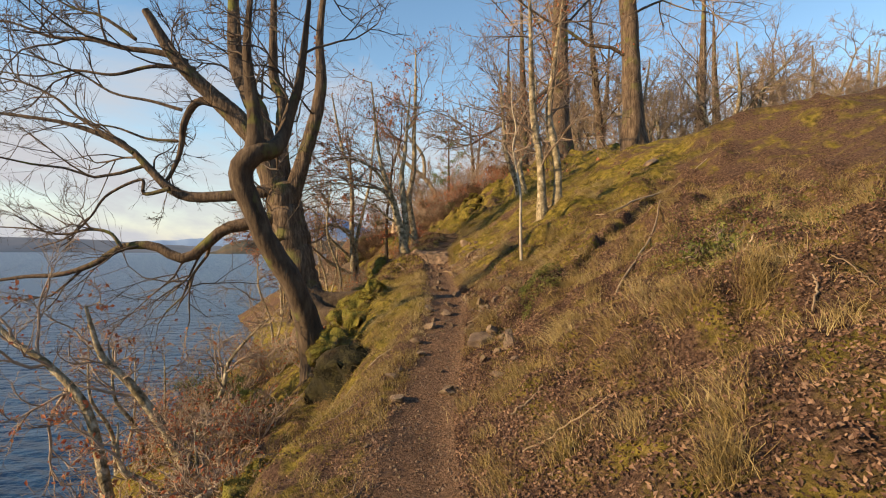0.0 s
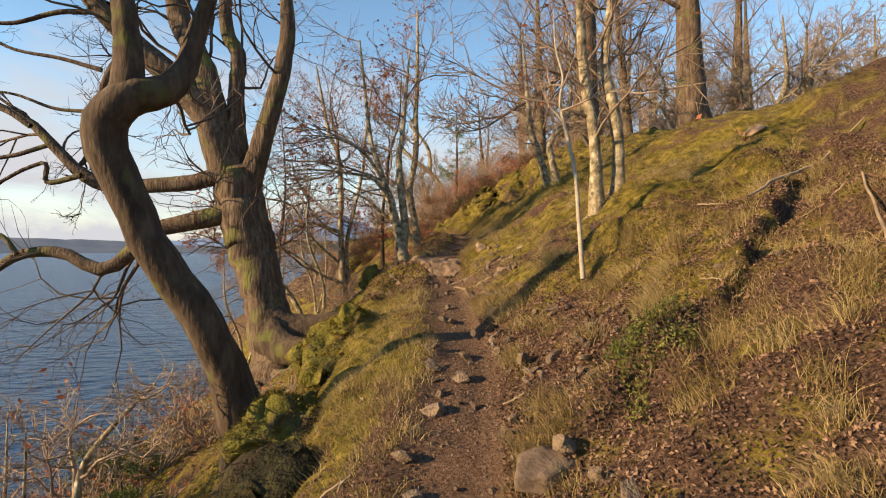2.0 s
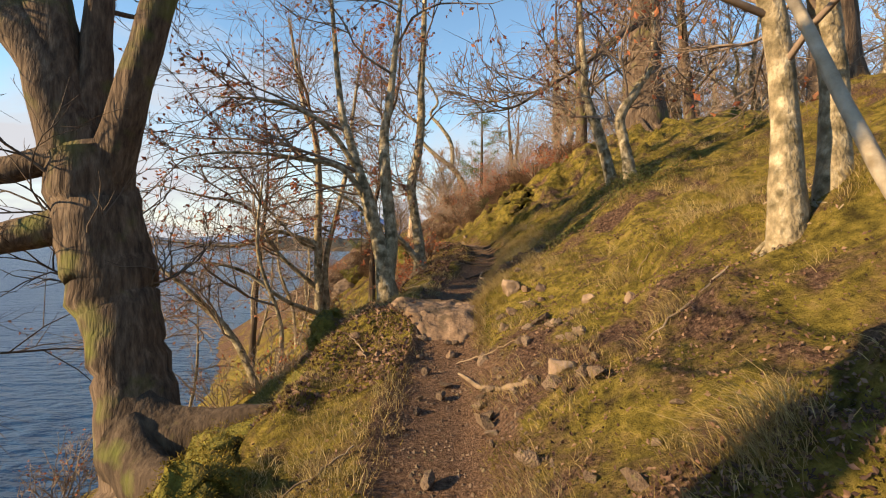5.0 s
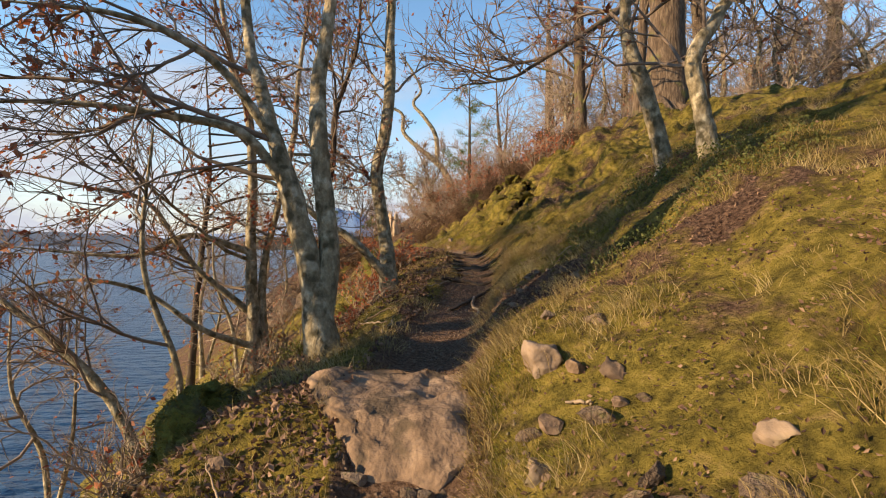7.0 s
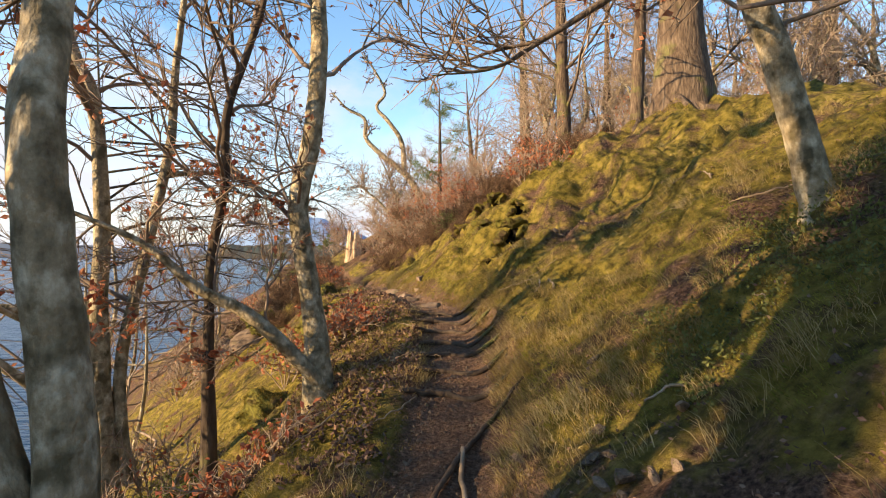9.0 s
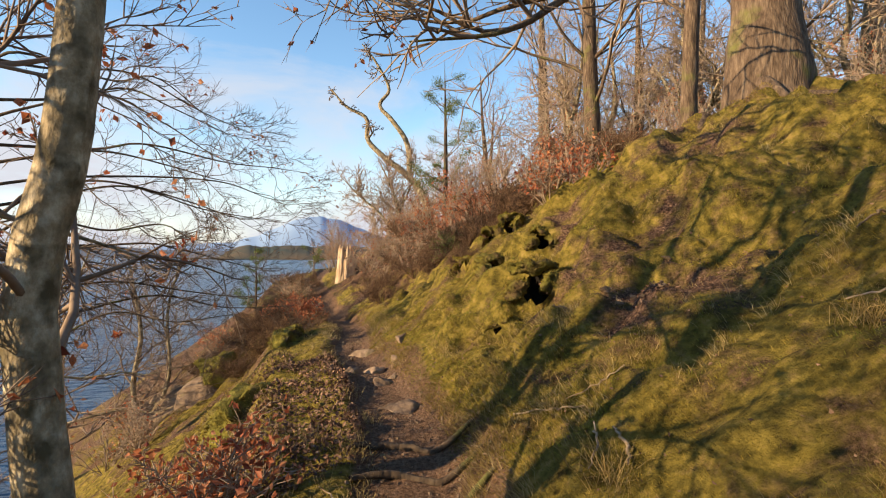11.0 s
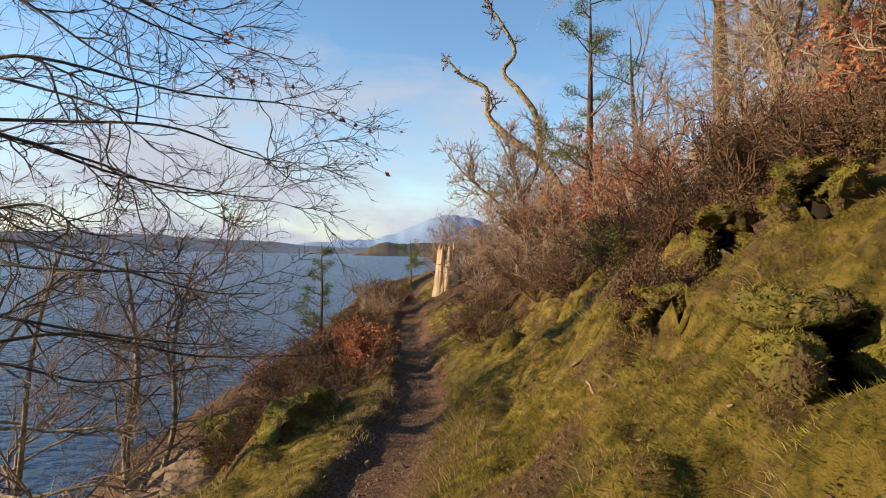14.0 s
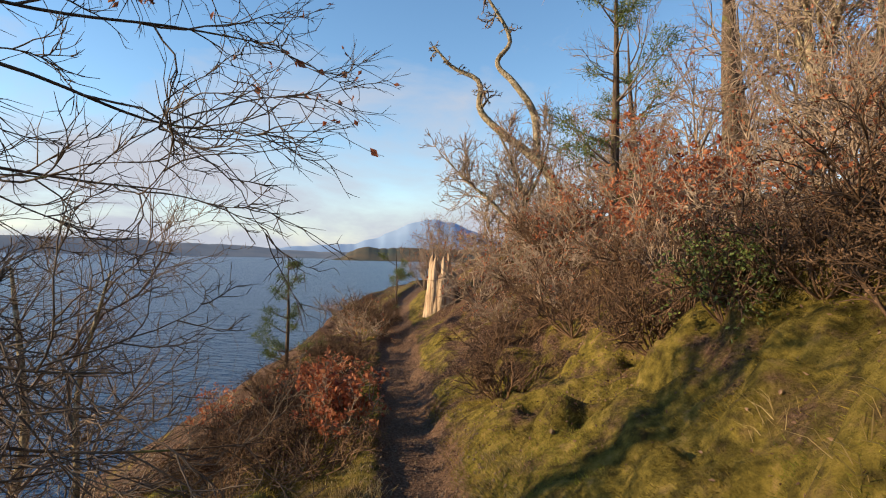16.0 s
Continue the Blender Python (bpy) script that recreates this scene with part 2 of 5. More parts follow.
def height(x, y):
    x, y = np.asarray(x, float), np.asarray(y, float)
    u = x - track_x(y)
    steep = np.interp(y, [0, 4, 6, 8.2, 10.9, 12, 13.5, 15.5, 19, 20.7, 22, 24, 26, 28, 31, 60], [.62, .62, .58, .55, .71, .66, .56, .70, .70, .63, .68, .76, .80, .70, .58, .5])
    easing = np.interp(y, [0, 17, 21, 60], [.6, .62, .85, .8])
    r = np.maximum(u - .10, 0) ** 2 / (np.maximum(u - .10, 0) + .12)
    bench = np.interp(y, [14, 20, 24, 28], [3.6, 2.0, 2.6, 2.2])   # where the slope eases towards the crest
    rise = np.minimum(r, 2) + easing * np.clip(r - 2, 0, bench) + 1.5 * (1 - np.exp(-np.maximum(r - 2 - bench, 0) / 3)) + .04 * np.maximum(r - 30, 0)
    rise = steep * np.minimum(rise, 60)
    d = np.maximum(-u - .35, 0)
    lip = np.interp(y, [0, 6, 9, 12, 16, 20, 24, 28, 31, 36], [.9, .8, .9, 1.0, .9, .9, .9, 1.3, 1.6, 1.4])
    fall = .22 * smooth(0, .8, d) + .68 * np.maximum(d - lip + .1, 0) + .25 * smooth(lip, lip + .5, d)
    fall = np.minimum(fall, 16)
    off = smooth(.3, 1.1, np.abs(u))
    near = np.exp(-np.maximum(np.abs(u) - 9, 0) / 12)
    lumps = .11 * vnoise(x, y, 1.3, 11, 3) + .12 * vnoise(x, y, .5, 23, 2) + .045 * vnoise(x, y, .17, 29, 1)
    crag = smooth(19.5, 21.5, y) * (1 - smooth(28, 32, y)) * smooth(.5, 1.2, u)
    lumps = lumps * (1 + 1.0 * crag) + crag * (.05 * vnoise(x, y, .22, 93, 2)) + crag * .58 * (np.abs(vnoise(x * .8, y, .9, 41, 2)) - .28)
    for hx, hy, hr, hd in HOLLOWS:
        lumps = lumps + hd * .55 * np.exp(-((x - hx - hr * .6) ** 2 + (y - hy - hr * 1.5) ** 2) / (1.5 * hr) ** 2) - hd * .4 * np.exp(-((x - hx) ** 2 + (y - hy + hr) ** 2) / (1.2 * hr) ** 2)
    lumps = lumps + .24 * smooth(.05, .6, vnoise(x, y * 1.2, .8, 91, 2)) * smooth(1.0, 1.8, u) * (1 - smooth(10, 13, y))
    lumps = lumps - .5 * np.exp(-((x + 1.5) / .42) ** 2 - ((y - 6.2) / .75) ** 2)
    lumps = lumps - .20 * np.exp(-((x + .25) / .6) ** 2 - ((y - 12.85) / .3) ** 2)
    lumps = lumps + .13 * (np.abs(vnoise(x, y, .42, 97, 2)) - .25) * smooth(.5, 1.1, u) * (1 - smooth(8, 11, y))
    e = ledge(x, y)
    lumps = lumps + .21 * smooth(-.06, .08, e) * np.exp(-np.maximum(e, 0) / 1.2) * smooth(.25, .8, u) * (1 - smooth(3, 4.5, u)) * (1 - smooth(11, 13, y))
    lumps = lumps + .10 * (np.abs(vnoise(x + .4 * y, y, .85, 51, 2)) - .3) * smooth(7, 10, y) + .20 * (np.abs(vnoise(x, y, .55, 53, 2)) - .25) * smooth(14, 17, y) * smooth(.5, .9, u)
    big = .5 * vnoise(x, y, 6.0, 5, 2) * smooth(3.5, 8, np.abs(u))
    worn = .018 * vnoise(x, y, .25, 31, 2) + .03 * vnoise(x, y * 1.4, .7, 37, 2)
    return track_z(y) + rise - fall + off * lumps + near * big + (1 - off) * worn - np.interp(y, [3, 7, 12, 15, 40], [0, .035, .05, .09, .08]) * (1 - smooth(tread(y) * .7, tread(y) * 1.25, np.abs(u + .16 * vnoise(x, y, .55, 59, 3))))


def ground(x, y):
    return float(height(np.array([x]), np.array([y]))[0])


# middle and half axes of the earth hole behind each hollow's mouth
CAVITIES = [(np.array([hx + .25 * hr, hy + .5 * hr, ground(hx, hy) - .1 * hr]), np.array([.95 * hr, 1.8 * hr, 1.3 * hr])) for hx, hy, hr, hd in HOLLOWS]


def hollowed(x, y, z):
    """Whether a place lies in the mouth of one of the hollows."""
    gone = np.zeros(len(x), bool)
    for mid, axes in CAVITIES:
        gone |= (((np.stack([x, y, z], -1) - mid) / axes) ** 2).sum(1) < 1.05
    return gone


# ---- mesh helpers ----
def mesh_from(name, verts, faces, mat, smooth_shade=True):
    """One mesh from arrays of vertices and of faces with the same number of corners."""
    verts, faces = np.asarray(verts, np.float32).reshape(-1, 3), np.asarray(faces, np.int32)
    me = bpy.data.meshes.new(name)
    k = faces.shape[1]
    me.vertices.add(len(verts))
    me.vertices.foreach_set("co", verts.ravel())
    me.loops.add(faces.size)
    me.loops.foreach_set("vertex_index", faces.ravel())
    me.polygons.add(len(faces))
    me.polygons.foreach_set("loop_start", np.arange(0, faces.size, k, dtype=np.int32))
    me.polygons.foreach_set("use_smooth", np.full(len(faces), smooth_shade))
    me.update(calc_edges=True)
    me.materials.append(mat)
    return me


def part(name, me, parent, label=""):
    """A mesh object under a thing; the mesh's places are the world's, the thing stands unturned at its own place."""
    ob = new(name, me)
    if parent is not None:
        ob.parent = parent
        ob.matrix_parent_inverse = Matrix.Identity(4)
    return tagged(ob, label)


def thing(name, at, label, category, group="", kind=""):
    e = new(name)
    e.location = at
    e.empty_display_size = 0.1
    return tagged(e, label, category, group, kind)


def tubes(pts, rad, sides, rough=0.0, rng=None, cap=False):
    """Vertices and quads of N tubes: pts (N, P, 3), rad (N, P)."""
    N, P, _ = pts.shape
    tan = np.gradient(pts, axis=1)
    tan /= np.linalg.norm(tan, axis=2, keepdims=True) + 1e-9
    chord = pts[:, -1] - pts[:, 0]
    ref = np.where((np.abs(chord[:, 2]) > .7 * np.linalg.norm(chord, axis=1))[:, None], np.array([[1., .13, .07]]), np.array([[.07, .1, 1.]]))[:, None, :]
    a = np.cross(tan, np.broadcast_to(ref, tan.shape))
    a /= np.linalg.norm(a, axis=2, keepdims=True) + 1e-9
    b = np.cross(tan, a)
    th = np.arange(sides) * 2 * np.pi / sides
    r = rad[:, :, None] * np.ones((1, 1, sides))
    if rough and rng is not None:
        lobes = 1 + rough * (np.sin(th * 3 + rng.uniform(0, 6, (N, 1, 1))) * .6 + np.sin(th * 5 + rng.uniform(0, 6, (N, 1, 1)) + np.arange(P)[None, :, None] * .25) * .5)
        wob = rng.normal(0, .5, r.shape)
        wob = (wob + np.roll(wob, 1, 1) + np.roll(wob, -1, 1) + np.roll(wob, 1, 2) + np.roll(wob, -1, 2)) / 4
        r = r * lobes * (1 + rough * wob)
    ring = pts[:, :, None, :] + r[..., None] * (np.cos(th)[None, None, :, None] * a[:, :, None, :] + np.sin(th)[None, None, :, None] * b[:, :, None, :])
    i = np.arange(N * P * sides).reshape(N, P, sides)
    j = np.roll(i, -1, axis=2)
    f = np.stack([i[:, :-1], j[:, :-1], j[:, 1:], i[:, 1:]], axis=-1).reshape(-1, 4)
    return ring.reshape(-1, 3), f


def curve_through(rows, count):
    """count points of a smooth curve through rows of (x, y, z, radius)."""
    r = np.asarray(rows, float)
    p = np.vstack([2 * r[0] - r[1], r, 2 * r[-1] - r[-2]])
    out = []
    for t in np.linspace(0, len(r) - 1 - 1e-6, count):
        k = int(t)
        f = t - k
        a, b, c, d = p[k], p[k + 1], p[k + 2], p[k + 3]
        out.append(.5 * (2 * b + (c - a) * f + (2 * a - 5 * b + 4 * c - d) * f * f + (3 * b - a - 3 * c + d) * f ** 3))
    out = np.array(out)
    out[:, 3] = np.maximum(out[:, 3], .003)
    return out


def spawn(pts, rad, per, rng, lo=.3, hi=1.0, angle=50, length=.5, points=6, lift=.05, wiggle=.18, thin=.55, tip=.004, pull=(0, 0, 0), size=None, stout=.007):
    """A further order of branches out of the given ones; returns their points and radii."""
    N, P, _ = pts.shape
    idx = np.repeat(np.arange(N), per)
    t = rng.uniform(lo, hi, len(idx))
    f = t * (P - 1)
    k = np.minimum(f.astype(int), P - 2)
    f = (f - k)[:, None]
    base = pts[idx, k] * (1 - f) + pts[idx, k + 1] * f
    r0 = rad[idx, k] * (1 - f[:, 0]) + rad[idx, k + 1] * f[:, 0]
    tan = pts[idx, k + 1] - pts[idx, k]
    tan /= np.linalg.norm(tan, axis=1, keepdims=True) + 1e-9
    v = rng.normal(size=tan.shape)
    v -= (v * tan).sum(1, keepdims=True) * tan
    v /= np.linalg.norm(v, axis=1, keepdims=True) + 1e-9
    a = np.radians(np.clip(rng.normal(angle, 14, len(idx)), 15, 110))[:, None]
    d = np.cos(a) * tan + np.sin(a) * v + np.array(pull)
    d /= np.linalg.norm(d, axis=1, keepdims=True)
    plen = np.linalg.norm(np.diff(pts, axis=1), axis=2).sum(1)[idx] if size is None else np.full(len(idx), size)
    L = plen * length * rng.uniform(.55, 1.25, len(idx)) * (1.15 - .5 * t)
    out = np.empty((len(idx), points, 3))
    out[:, 0] = base
    step = (L / (points - 1))[:, None]
    for q in range(1, points):
        d = d + rng.normal(0, wiggle, d.shape) + np.array([0, 0, lift])
        d /= np.linalg.norm(d, axis=1, keepdims=True)
        out[:, q] = out[:, q - 1] + d * step
    floor_z = height(out[..., 0], out[..., 1]) + .12
    out[:, 1:, 2] = np.maximum(out[:, 1:, 2], np.maximum(floor_z, WATER + .2)[:, 1:])
    rs = np.maximum(np.minimum(r0 * thin, L * stout + tip), tip)
    rr = rs[:, None] * (1 - np.linspace(0, 1, points)[None, :] ** 1.2) + tip * .55
    return out, rr


def kept_clear(pts, rad):
    """Drops the branches that would reach into the room over the footpath."""
    x, y, z = pts[..., 0], pts[..., 1], pts[..., 2]
    inside = (np.abs(x - track_x(y)) < 1.0) & (z < track_z(y) + 2.8) & (y > -2) & (y < 24.5)
    ok = ~inside.any(axis=1)
    return pts[ok], rad[ok]


def leaves_at(pos, size, rng, flat=0.0):
    """Folded leaf shapes, four corners and a raised midrib, at each place."""
    n = len(pos)
    a = rng.normal(size=(n, 3))
    a[:, 2] *= 1 - flat
    a /= np.linalg.norm(a, axis=1, keepdims=True) + 1e-9
    b = np.cross(a, rng.normal(size=(n, 3)) * np.array([1 - flat, 1 - flat, 1]) + np.array([0, 0, flat]))
    b /= np.linalg.norm(b, axis=1, keepdims=True) + 1e-9
    c = np.cross(a, b)
    s = size * rng.uniform(.65, 1.3, (n, 1))
    v = np.stack([pos - a * s * .5, pos + b * s * .3 + c * s * .12, pos + a * s * .55, pos - b * s * .3 + c * s * .10], axis=1)
    return v.reshape(-1, 3), np.arange(n * 4).reshape(n, 4)


def join(chunks):
    vs, fs, o = [], [], 0
    for v, f in chunks:
        vs.append(v), fs.append(f + o)
        o += len(v)
    return np.concatenate(vs), np.concatenate(fs)


def tree(name, label, stems, seed, bark="beech_bark", twig="twig", limbs=9, branches=7, twigs=7, sprigs=3, lo=.35, reach=.45, leaves=0, leaf_size=.07,
         lift=.05, pull=(0, 0, 0), wiggle=.17, sides=12, rough=.07, category="tree", group="", extra=(), tip=.0028, roots=True, girth=.78, stout=.007):
    """A bare winter tree: stems are rows of (x, y, z, radius) in the world; extra: limbs given the same way."""
    rng = np.random.default_rng(seed)
    bx, by, bz = stems[0][0][:3]
    e = thing(name, (bx, by, bz), label, category, group)
    org = np.array([bx, by, bz])
    P0 = 30
    sp, sr = [], []
    for k, rows in enumerate(list(stems) + list(extra)):
        c = curve_through(rows, P0)
        c[1:-1, :3] += rng.normal(0, 1, (P0 - 2, 3)) * (.035 * c[1:-1, 3:])
        if k < len(stems):
            c[:, 3] *= girth
        if k == 0 and roots:
            c[:5, 3] *= (1.45, 1.28, 1.16, 1.08, 1.03)
            c[0, 2] -= .25 + 1.1 * c[4, 3]
        sp.append(c[:, :3]), sr.append(c[:, 3])
        v, f = tubes(c[None, :, :3] - org, c[None, :, 3], sides if k < len(stems) else 8, rough, rng)
        part("trunk" if k < len(stems) else "limb", mesh_from(name + "_trunk", v, f, MAT[bark]), e)
    if roots:
        n = 6
        ang = rng.uniform(0, 6.28, n)
        rr = sr[0][4]
        pts = np.empty((n, 6, 3))
        for q in range(6):
            g = q / 5 * rr * 2.4
            pts[:, q, 0], pts[:, q, 1] = bx + np.cos(ang + .25 * q) * (rr * .45 + g), by + np.sin(ang + .25 * q) * (rr * .45 + g)
            pts[:, q, 2] = np.minimum(height(pts[:, q, 0], pts[:, q, 1]) + rr * (.35 - .12 * q), bz + rr * .7)
        for q in range(n):
            v, f = tubes(pts[q:q + 1] - org, (np.linspace(.36, .08, 6) * rr)[None], 7)
            part("root", mesh_from(name + "_root", v, f, MAT[bark]), e)
    sp, sr = np.array(sp), np.array(sr)
    l1, r1 = spawn(sp, sr, limbs, rng, lo, 1.0, 52, reach, 9, lift, wiggle, .6, tip * 1.6, pull, stout=stout)
    l1, r1 = kept_clear(l1, r1)
    l2, r2 = spawn(l1, r1, branches, rng, .2, 1.0, 42, .6, 7, lift, wiggle, .62, tip * 1.25, pull, stout=stout)
    l2, r2 = kept_clear(l2, r2)
    l3, r3 = spawn(l2, r2, twigs, rng, .15, 1.0, 38, .58, 4, lift, wiggle, .65, tip)
    l3, r3 = kept_clear(l3, r3)
    for q in range(len(l1)):
        v, f = tubes(l1[q:q + 1] - org, r1[q:q + 1], 6)
        part("limb", mesh_from(name + "_limb", v, f, MAT[bark if r1[q, 0] > .03 else twig]), e)
    chunks = [tubes(l2, r2, 5), tubes(l3, r3, 3)]
    last = l3
    if sprigs:
        l4, r4 = spawn(l3, r3, sprigs, rng, .15, 1.0, 38, .6, 3, lift, wiggle, .7, tip * .85)
        l4, r4 = kept_clear(l4, r4)
        chunks.append(tubes(l4, r4, 3))
        last = l4
    v, f = join(chunks)
    tagged(part("crown", mesh_from(name + "_twigs", v - org, f, MAT[twig]), e, "fine bare winter twigs"), kind="stuff")
    if leaves:
        tips = np.concatenate([last[:, -1], last[:, len(last[0]) // 2]])
        # leaves hang on some boughs only
        keep = vnoise(tips[:, 0] * .8 + tips[:, 2], tips[:, 1] + tips[:, 2] * .6, 1.1, seed, 2)
        order = np.argsort(-keep + rng.normal(0, .25, len(keep)))[:leaves]
        v, f = leaves_at(tips[order] - org, leaf_size, rng)
        tagged(part("foliage", mesh_from(name + "_leaves", v, f, MAT["beech_leaf"], False), e, "withered russet leaves"), kind="stuff")
    return e


# ---- ground, lake and far shores ----
def graded(lo, hi, step, far_lo, far_hi, grow=1.22):
    mid = list(np.arange(lo, hi + 1e-6, step))
    a, s = [], step
    v = lo
    while v > far_lo:
        s *= grow
        v -= s
        a.append(v)
    b, s, v = [], step, hi
    while v < far_hi:
        s *= grow
        v += s
        b.append(v)
    return np.array(a[::-1] + mid + b)


def ground_material():
    m = bpy.data.materials.new("hillside_ground")
    m.use_nodes = True
    n, l = m.node_tree.nodes, m.node_tree.links
    p = n["Principled BSDF"]
    p.inputs["Roughness"].default_value = 1.0
    p.inputs["Specular IOR Level"].default_value = 0.1
    co = n.new("ShaderNodeTexCoord")

    def noise_of(scale, detail=8.0, rough=0.65):
        z = n.new("ShaderNodeTexNoise")
        z.inputs["Scale"].default_value, z.inputs["Detail"].default_value, z.inputs["Roughness"].default_value = scale, detail, rough
        l.new(co.outputs["Object"], z.inputs["Vector"])
        return z.outputs["Fac"]

    def ramp(fac, rows):
        r = n.new("ShaderNodeValToRGB")
        while len(r.color_ramp.elements) < len(rows):
            r.color_ramp.elements.new(0.5)
        for k, (at, c) in enumerate(rows):
            r.color_ramp.elements[k].position, r.color_ramp.elements[k].color = at, (*c, 1)
        l.new(fac, r.inputs["Fac"])
        return r.outputs["Color"]

    def mix(fac, a, b):
        x = n.new("ShaderNodeMixRGB")
        l.new(fac, x.inputs["Fac"]), l.new(a, x.inputs["Color1"]), l.new(b, x.inputs["Color2"])
        return x.outputs["Color"]

    def mask(name, noise_out, soft=.18, reach=.25):
        spread = n.new("ShaderNodeMapRange")
        spread.clamp = False
        spread.inputs["From Min"].default_value, spread.inputs["From Max"].default_value = .25, .75
        spread.inputs["To Min"].default_value, spread.inputs["To Max"].default_value = .5 - reach, .5 + reach
        l.new(noise_out, spread.inputs["Value"])
        noise_out = spread.outputs["Result"]
        at = n.new("ShaderNodeAttribute")
        at.attribute_name = name
        ad = n.new("ShaderNodeMath")
        ad.operation = "ADD"
        l.new(at.outputs["Fac"], ad.inputs[0]), l.new(noise_out, ad.inputs[1])
        mr = n.new("ShaderNodeMapRange")
        mr.inputs["From Min"].default_value, mr.inputs["From Max"].default_value = 1 - soft, 1 + soft
        l.new(ad.outputs["Value"], mr.inputs["Value"])
        return mr.outputs["Result"]

    fine, mid, wide = noise_of(38), noise_of(9), noise_of(2.6)
    litter = ramp(fine, [(.34, (.026, .016, .011)), (.46, (.075, .044, .030)), (.58, (.145, .088, .060)), (.72, (.26, .175, .12))])
    moss = ramp(mid, [(.32, (.045, .035, .011)), (.45, (.12, .096, .020)), (.58, (.22, .168, .036)), (.72, (.32, .22, .085))])
    dirt = ramp(fine, [(.32, (.060, .034, .021)), (.5, (.14, .085, .054)), (.70, (.24, .155, .105))])
    c = mix(mask("mossy", wide, .2, .6), litter, moss)
    c = mix(mask("worn", mid, .12, .3), c, dirt)
    l.new(c, p.inputs["Base Color"])
    bp = n.new("ShaderNodeBump")
    bp.inputs["Strength"].default_value, bp.inputs["Distance"].default_value = 1.0, 0.06
    l.new(noise_of(26, 10, .7), bp.inputs["Height"]), l.new(bp.outputs["Normal"], p.inputs["Normal"])
    return m


def mossy_mask(x, y):
    """Where moss and grass cover the slope: past the leaf-strewn first stretch, and along the path's outer lip."""
    u = x - track_x(y)
    e = ledge(x, y)
    m = .34 + .40 * np.where(u > 0, smooth(-.15, .35, e), smooth(6, 9, y))
    m = m - .34 * smooth(.05, .55, vnoise(x, y * 1.3, 1.3, 77, 3)) * smooth(.0, 1.0, e) - .42 * smooth(27.5, 31, y) * smooth(.35, 1.2, np.abs(u))
    m = m - .62 * scar(x, y)
    m = m + .12 * smooth(-.6, -1.0, u) * (1 - smooth(1.2, 2.2, -u)) + .22 * smooth(.45, .8, vnoise(x, y, .6, 79, 2)) * (e < 0)
    return m


def worn_mask(x, y):
    u = x - track_x(y) + .12 * vnoise(x, y, .9, 83, 2)
    wide = tread(y)
    return .95 * (1 - smooth(wide * .75, wide * 1.45, np.abs(u)))


gu = graded(-3.2, 4.6, .05, -700, 900)
gy = graded(-1.5, 34, .055, -400, 2500)
GU, GY = np.meshgrid(gu, gy)
GX = GU + track_x(GY)
GZ = height(GX, GY)
ni, nj = GX.shape
gi = np.arange(ni * nj).reshape(ni, nj)
g_faces = np.stack([gi[:-1, :-1], gi[:-1, 1:], gi[1:, 1:], gi[1:, :-1]], -1).reshape(-1, 4)

g_points = np.stack([GX, GY, GZ], -1).reshape(-1, 3)
solid = np.ones(len(g_points), bool)
for mid, axes in CAVITIES:
    e2 = (((g_points - mid) / axes) ** 2).sum(1)
    inside = e2 < 1
    solid &= ~inside
    g_points[inside] = mid + (g_points[inside] - mid) / np.sqrt(np.maximum(e2[inside], .02))[:, None]
g_faces = g_faces[solid[g_faces].any(axis=1)]
g_mesh = mesh_from("ground", g_points, g_faces, ground_material())
for key, values in (("mossy", mossy_mask(GX, GY)), ("worn", worn_mask(GX, GY))):
    at = g_mesh.attributes.new(key, "FLOAT", "POINT")
    at.data.foreach_set("value", values.astype(np.float32).ravel())
tagged(new("ground", g_mesh), "steep lakeside slope of moss, leaf litter and bare trodden earth", "ground", kind="structure")

water_mat = bpy.data.materials.new("lake_water")
water_mat.use_nodes = True
n, l = water_mat.node_tree.nodes, water_mat.node_tree.links
p = n["Principled BSDF"]
p.inputs["Base Color"].default_value = (.012, .045, .105, 1)
p.inputs["Roughness"].default_value, p.inputs["IOR"].default_value = .28, 1.33
co = n.new("ShaderNodeTexCoord")
heights = []
for scale, stretch in ((1.1, (1.0, 2.2, 1)), (.22, (1.0, 2.6, 1))):
    mp = n.new("ShaderNodeMapping")
    mp.inputs["Scale"].default_value, mp.inputs["Rotation"].default_value = stretch, (0, 0, radians(25))
    z = n.new("ShaderNodeTexNoise")
    z.inputs["Scale"].default_value, z.inputs["Detail"].default_value = scale, 5
    l.new(co.outputs["Object"], mp.inputs["Vector"]), l.new(mp.outputs["Vector"], z.inputs["Vector"])
    heights.append(z.outputs["Fac"])
ad = n.new("ShaderNodeMath")
l.new(heights[0], ad.inputs[0]), l.new(heights[1], ad.inputs[1])
bp = n.new("ShaderNodeBump")
bp.inputs["Strength"].default_value, bp.inputs["Distance"].default_value = 1.0, .4
l.new(ad.outputs["Value"], bp.inputs["Height"]), l.new(bp.outputs["Normal"], p.inputs["Normal"])
tagged(new("water", mesh_from("water", [(-4500, -4500, WATER), (4500, -4500, WATER), (4500, 4500, WATER), (-4500, 4500, WATER)], [(0, 1, 2, 3)], water_mat)),
       "rippled blue lake under a winter sky", "lake", kind="structure")


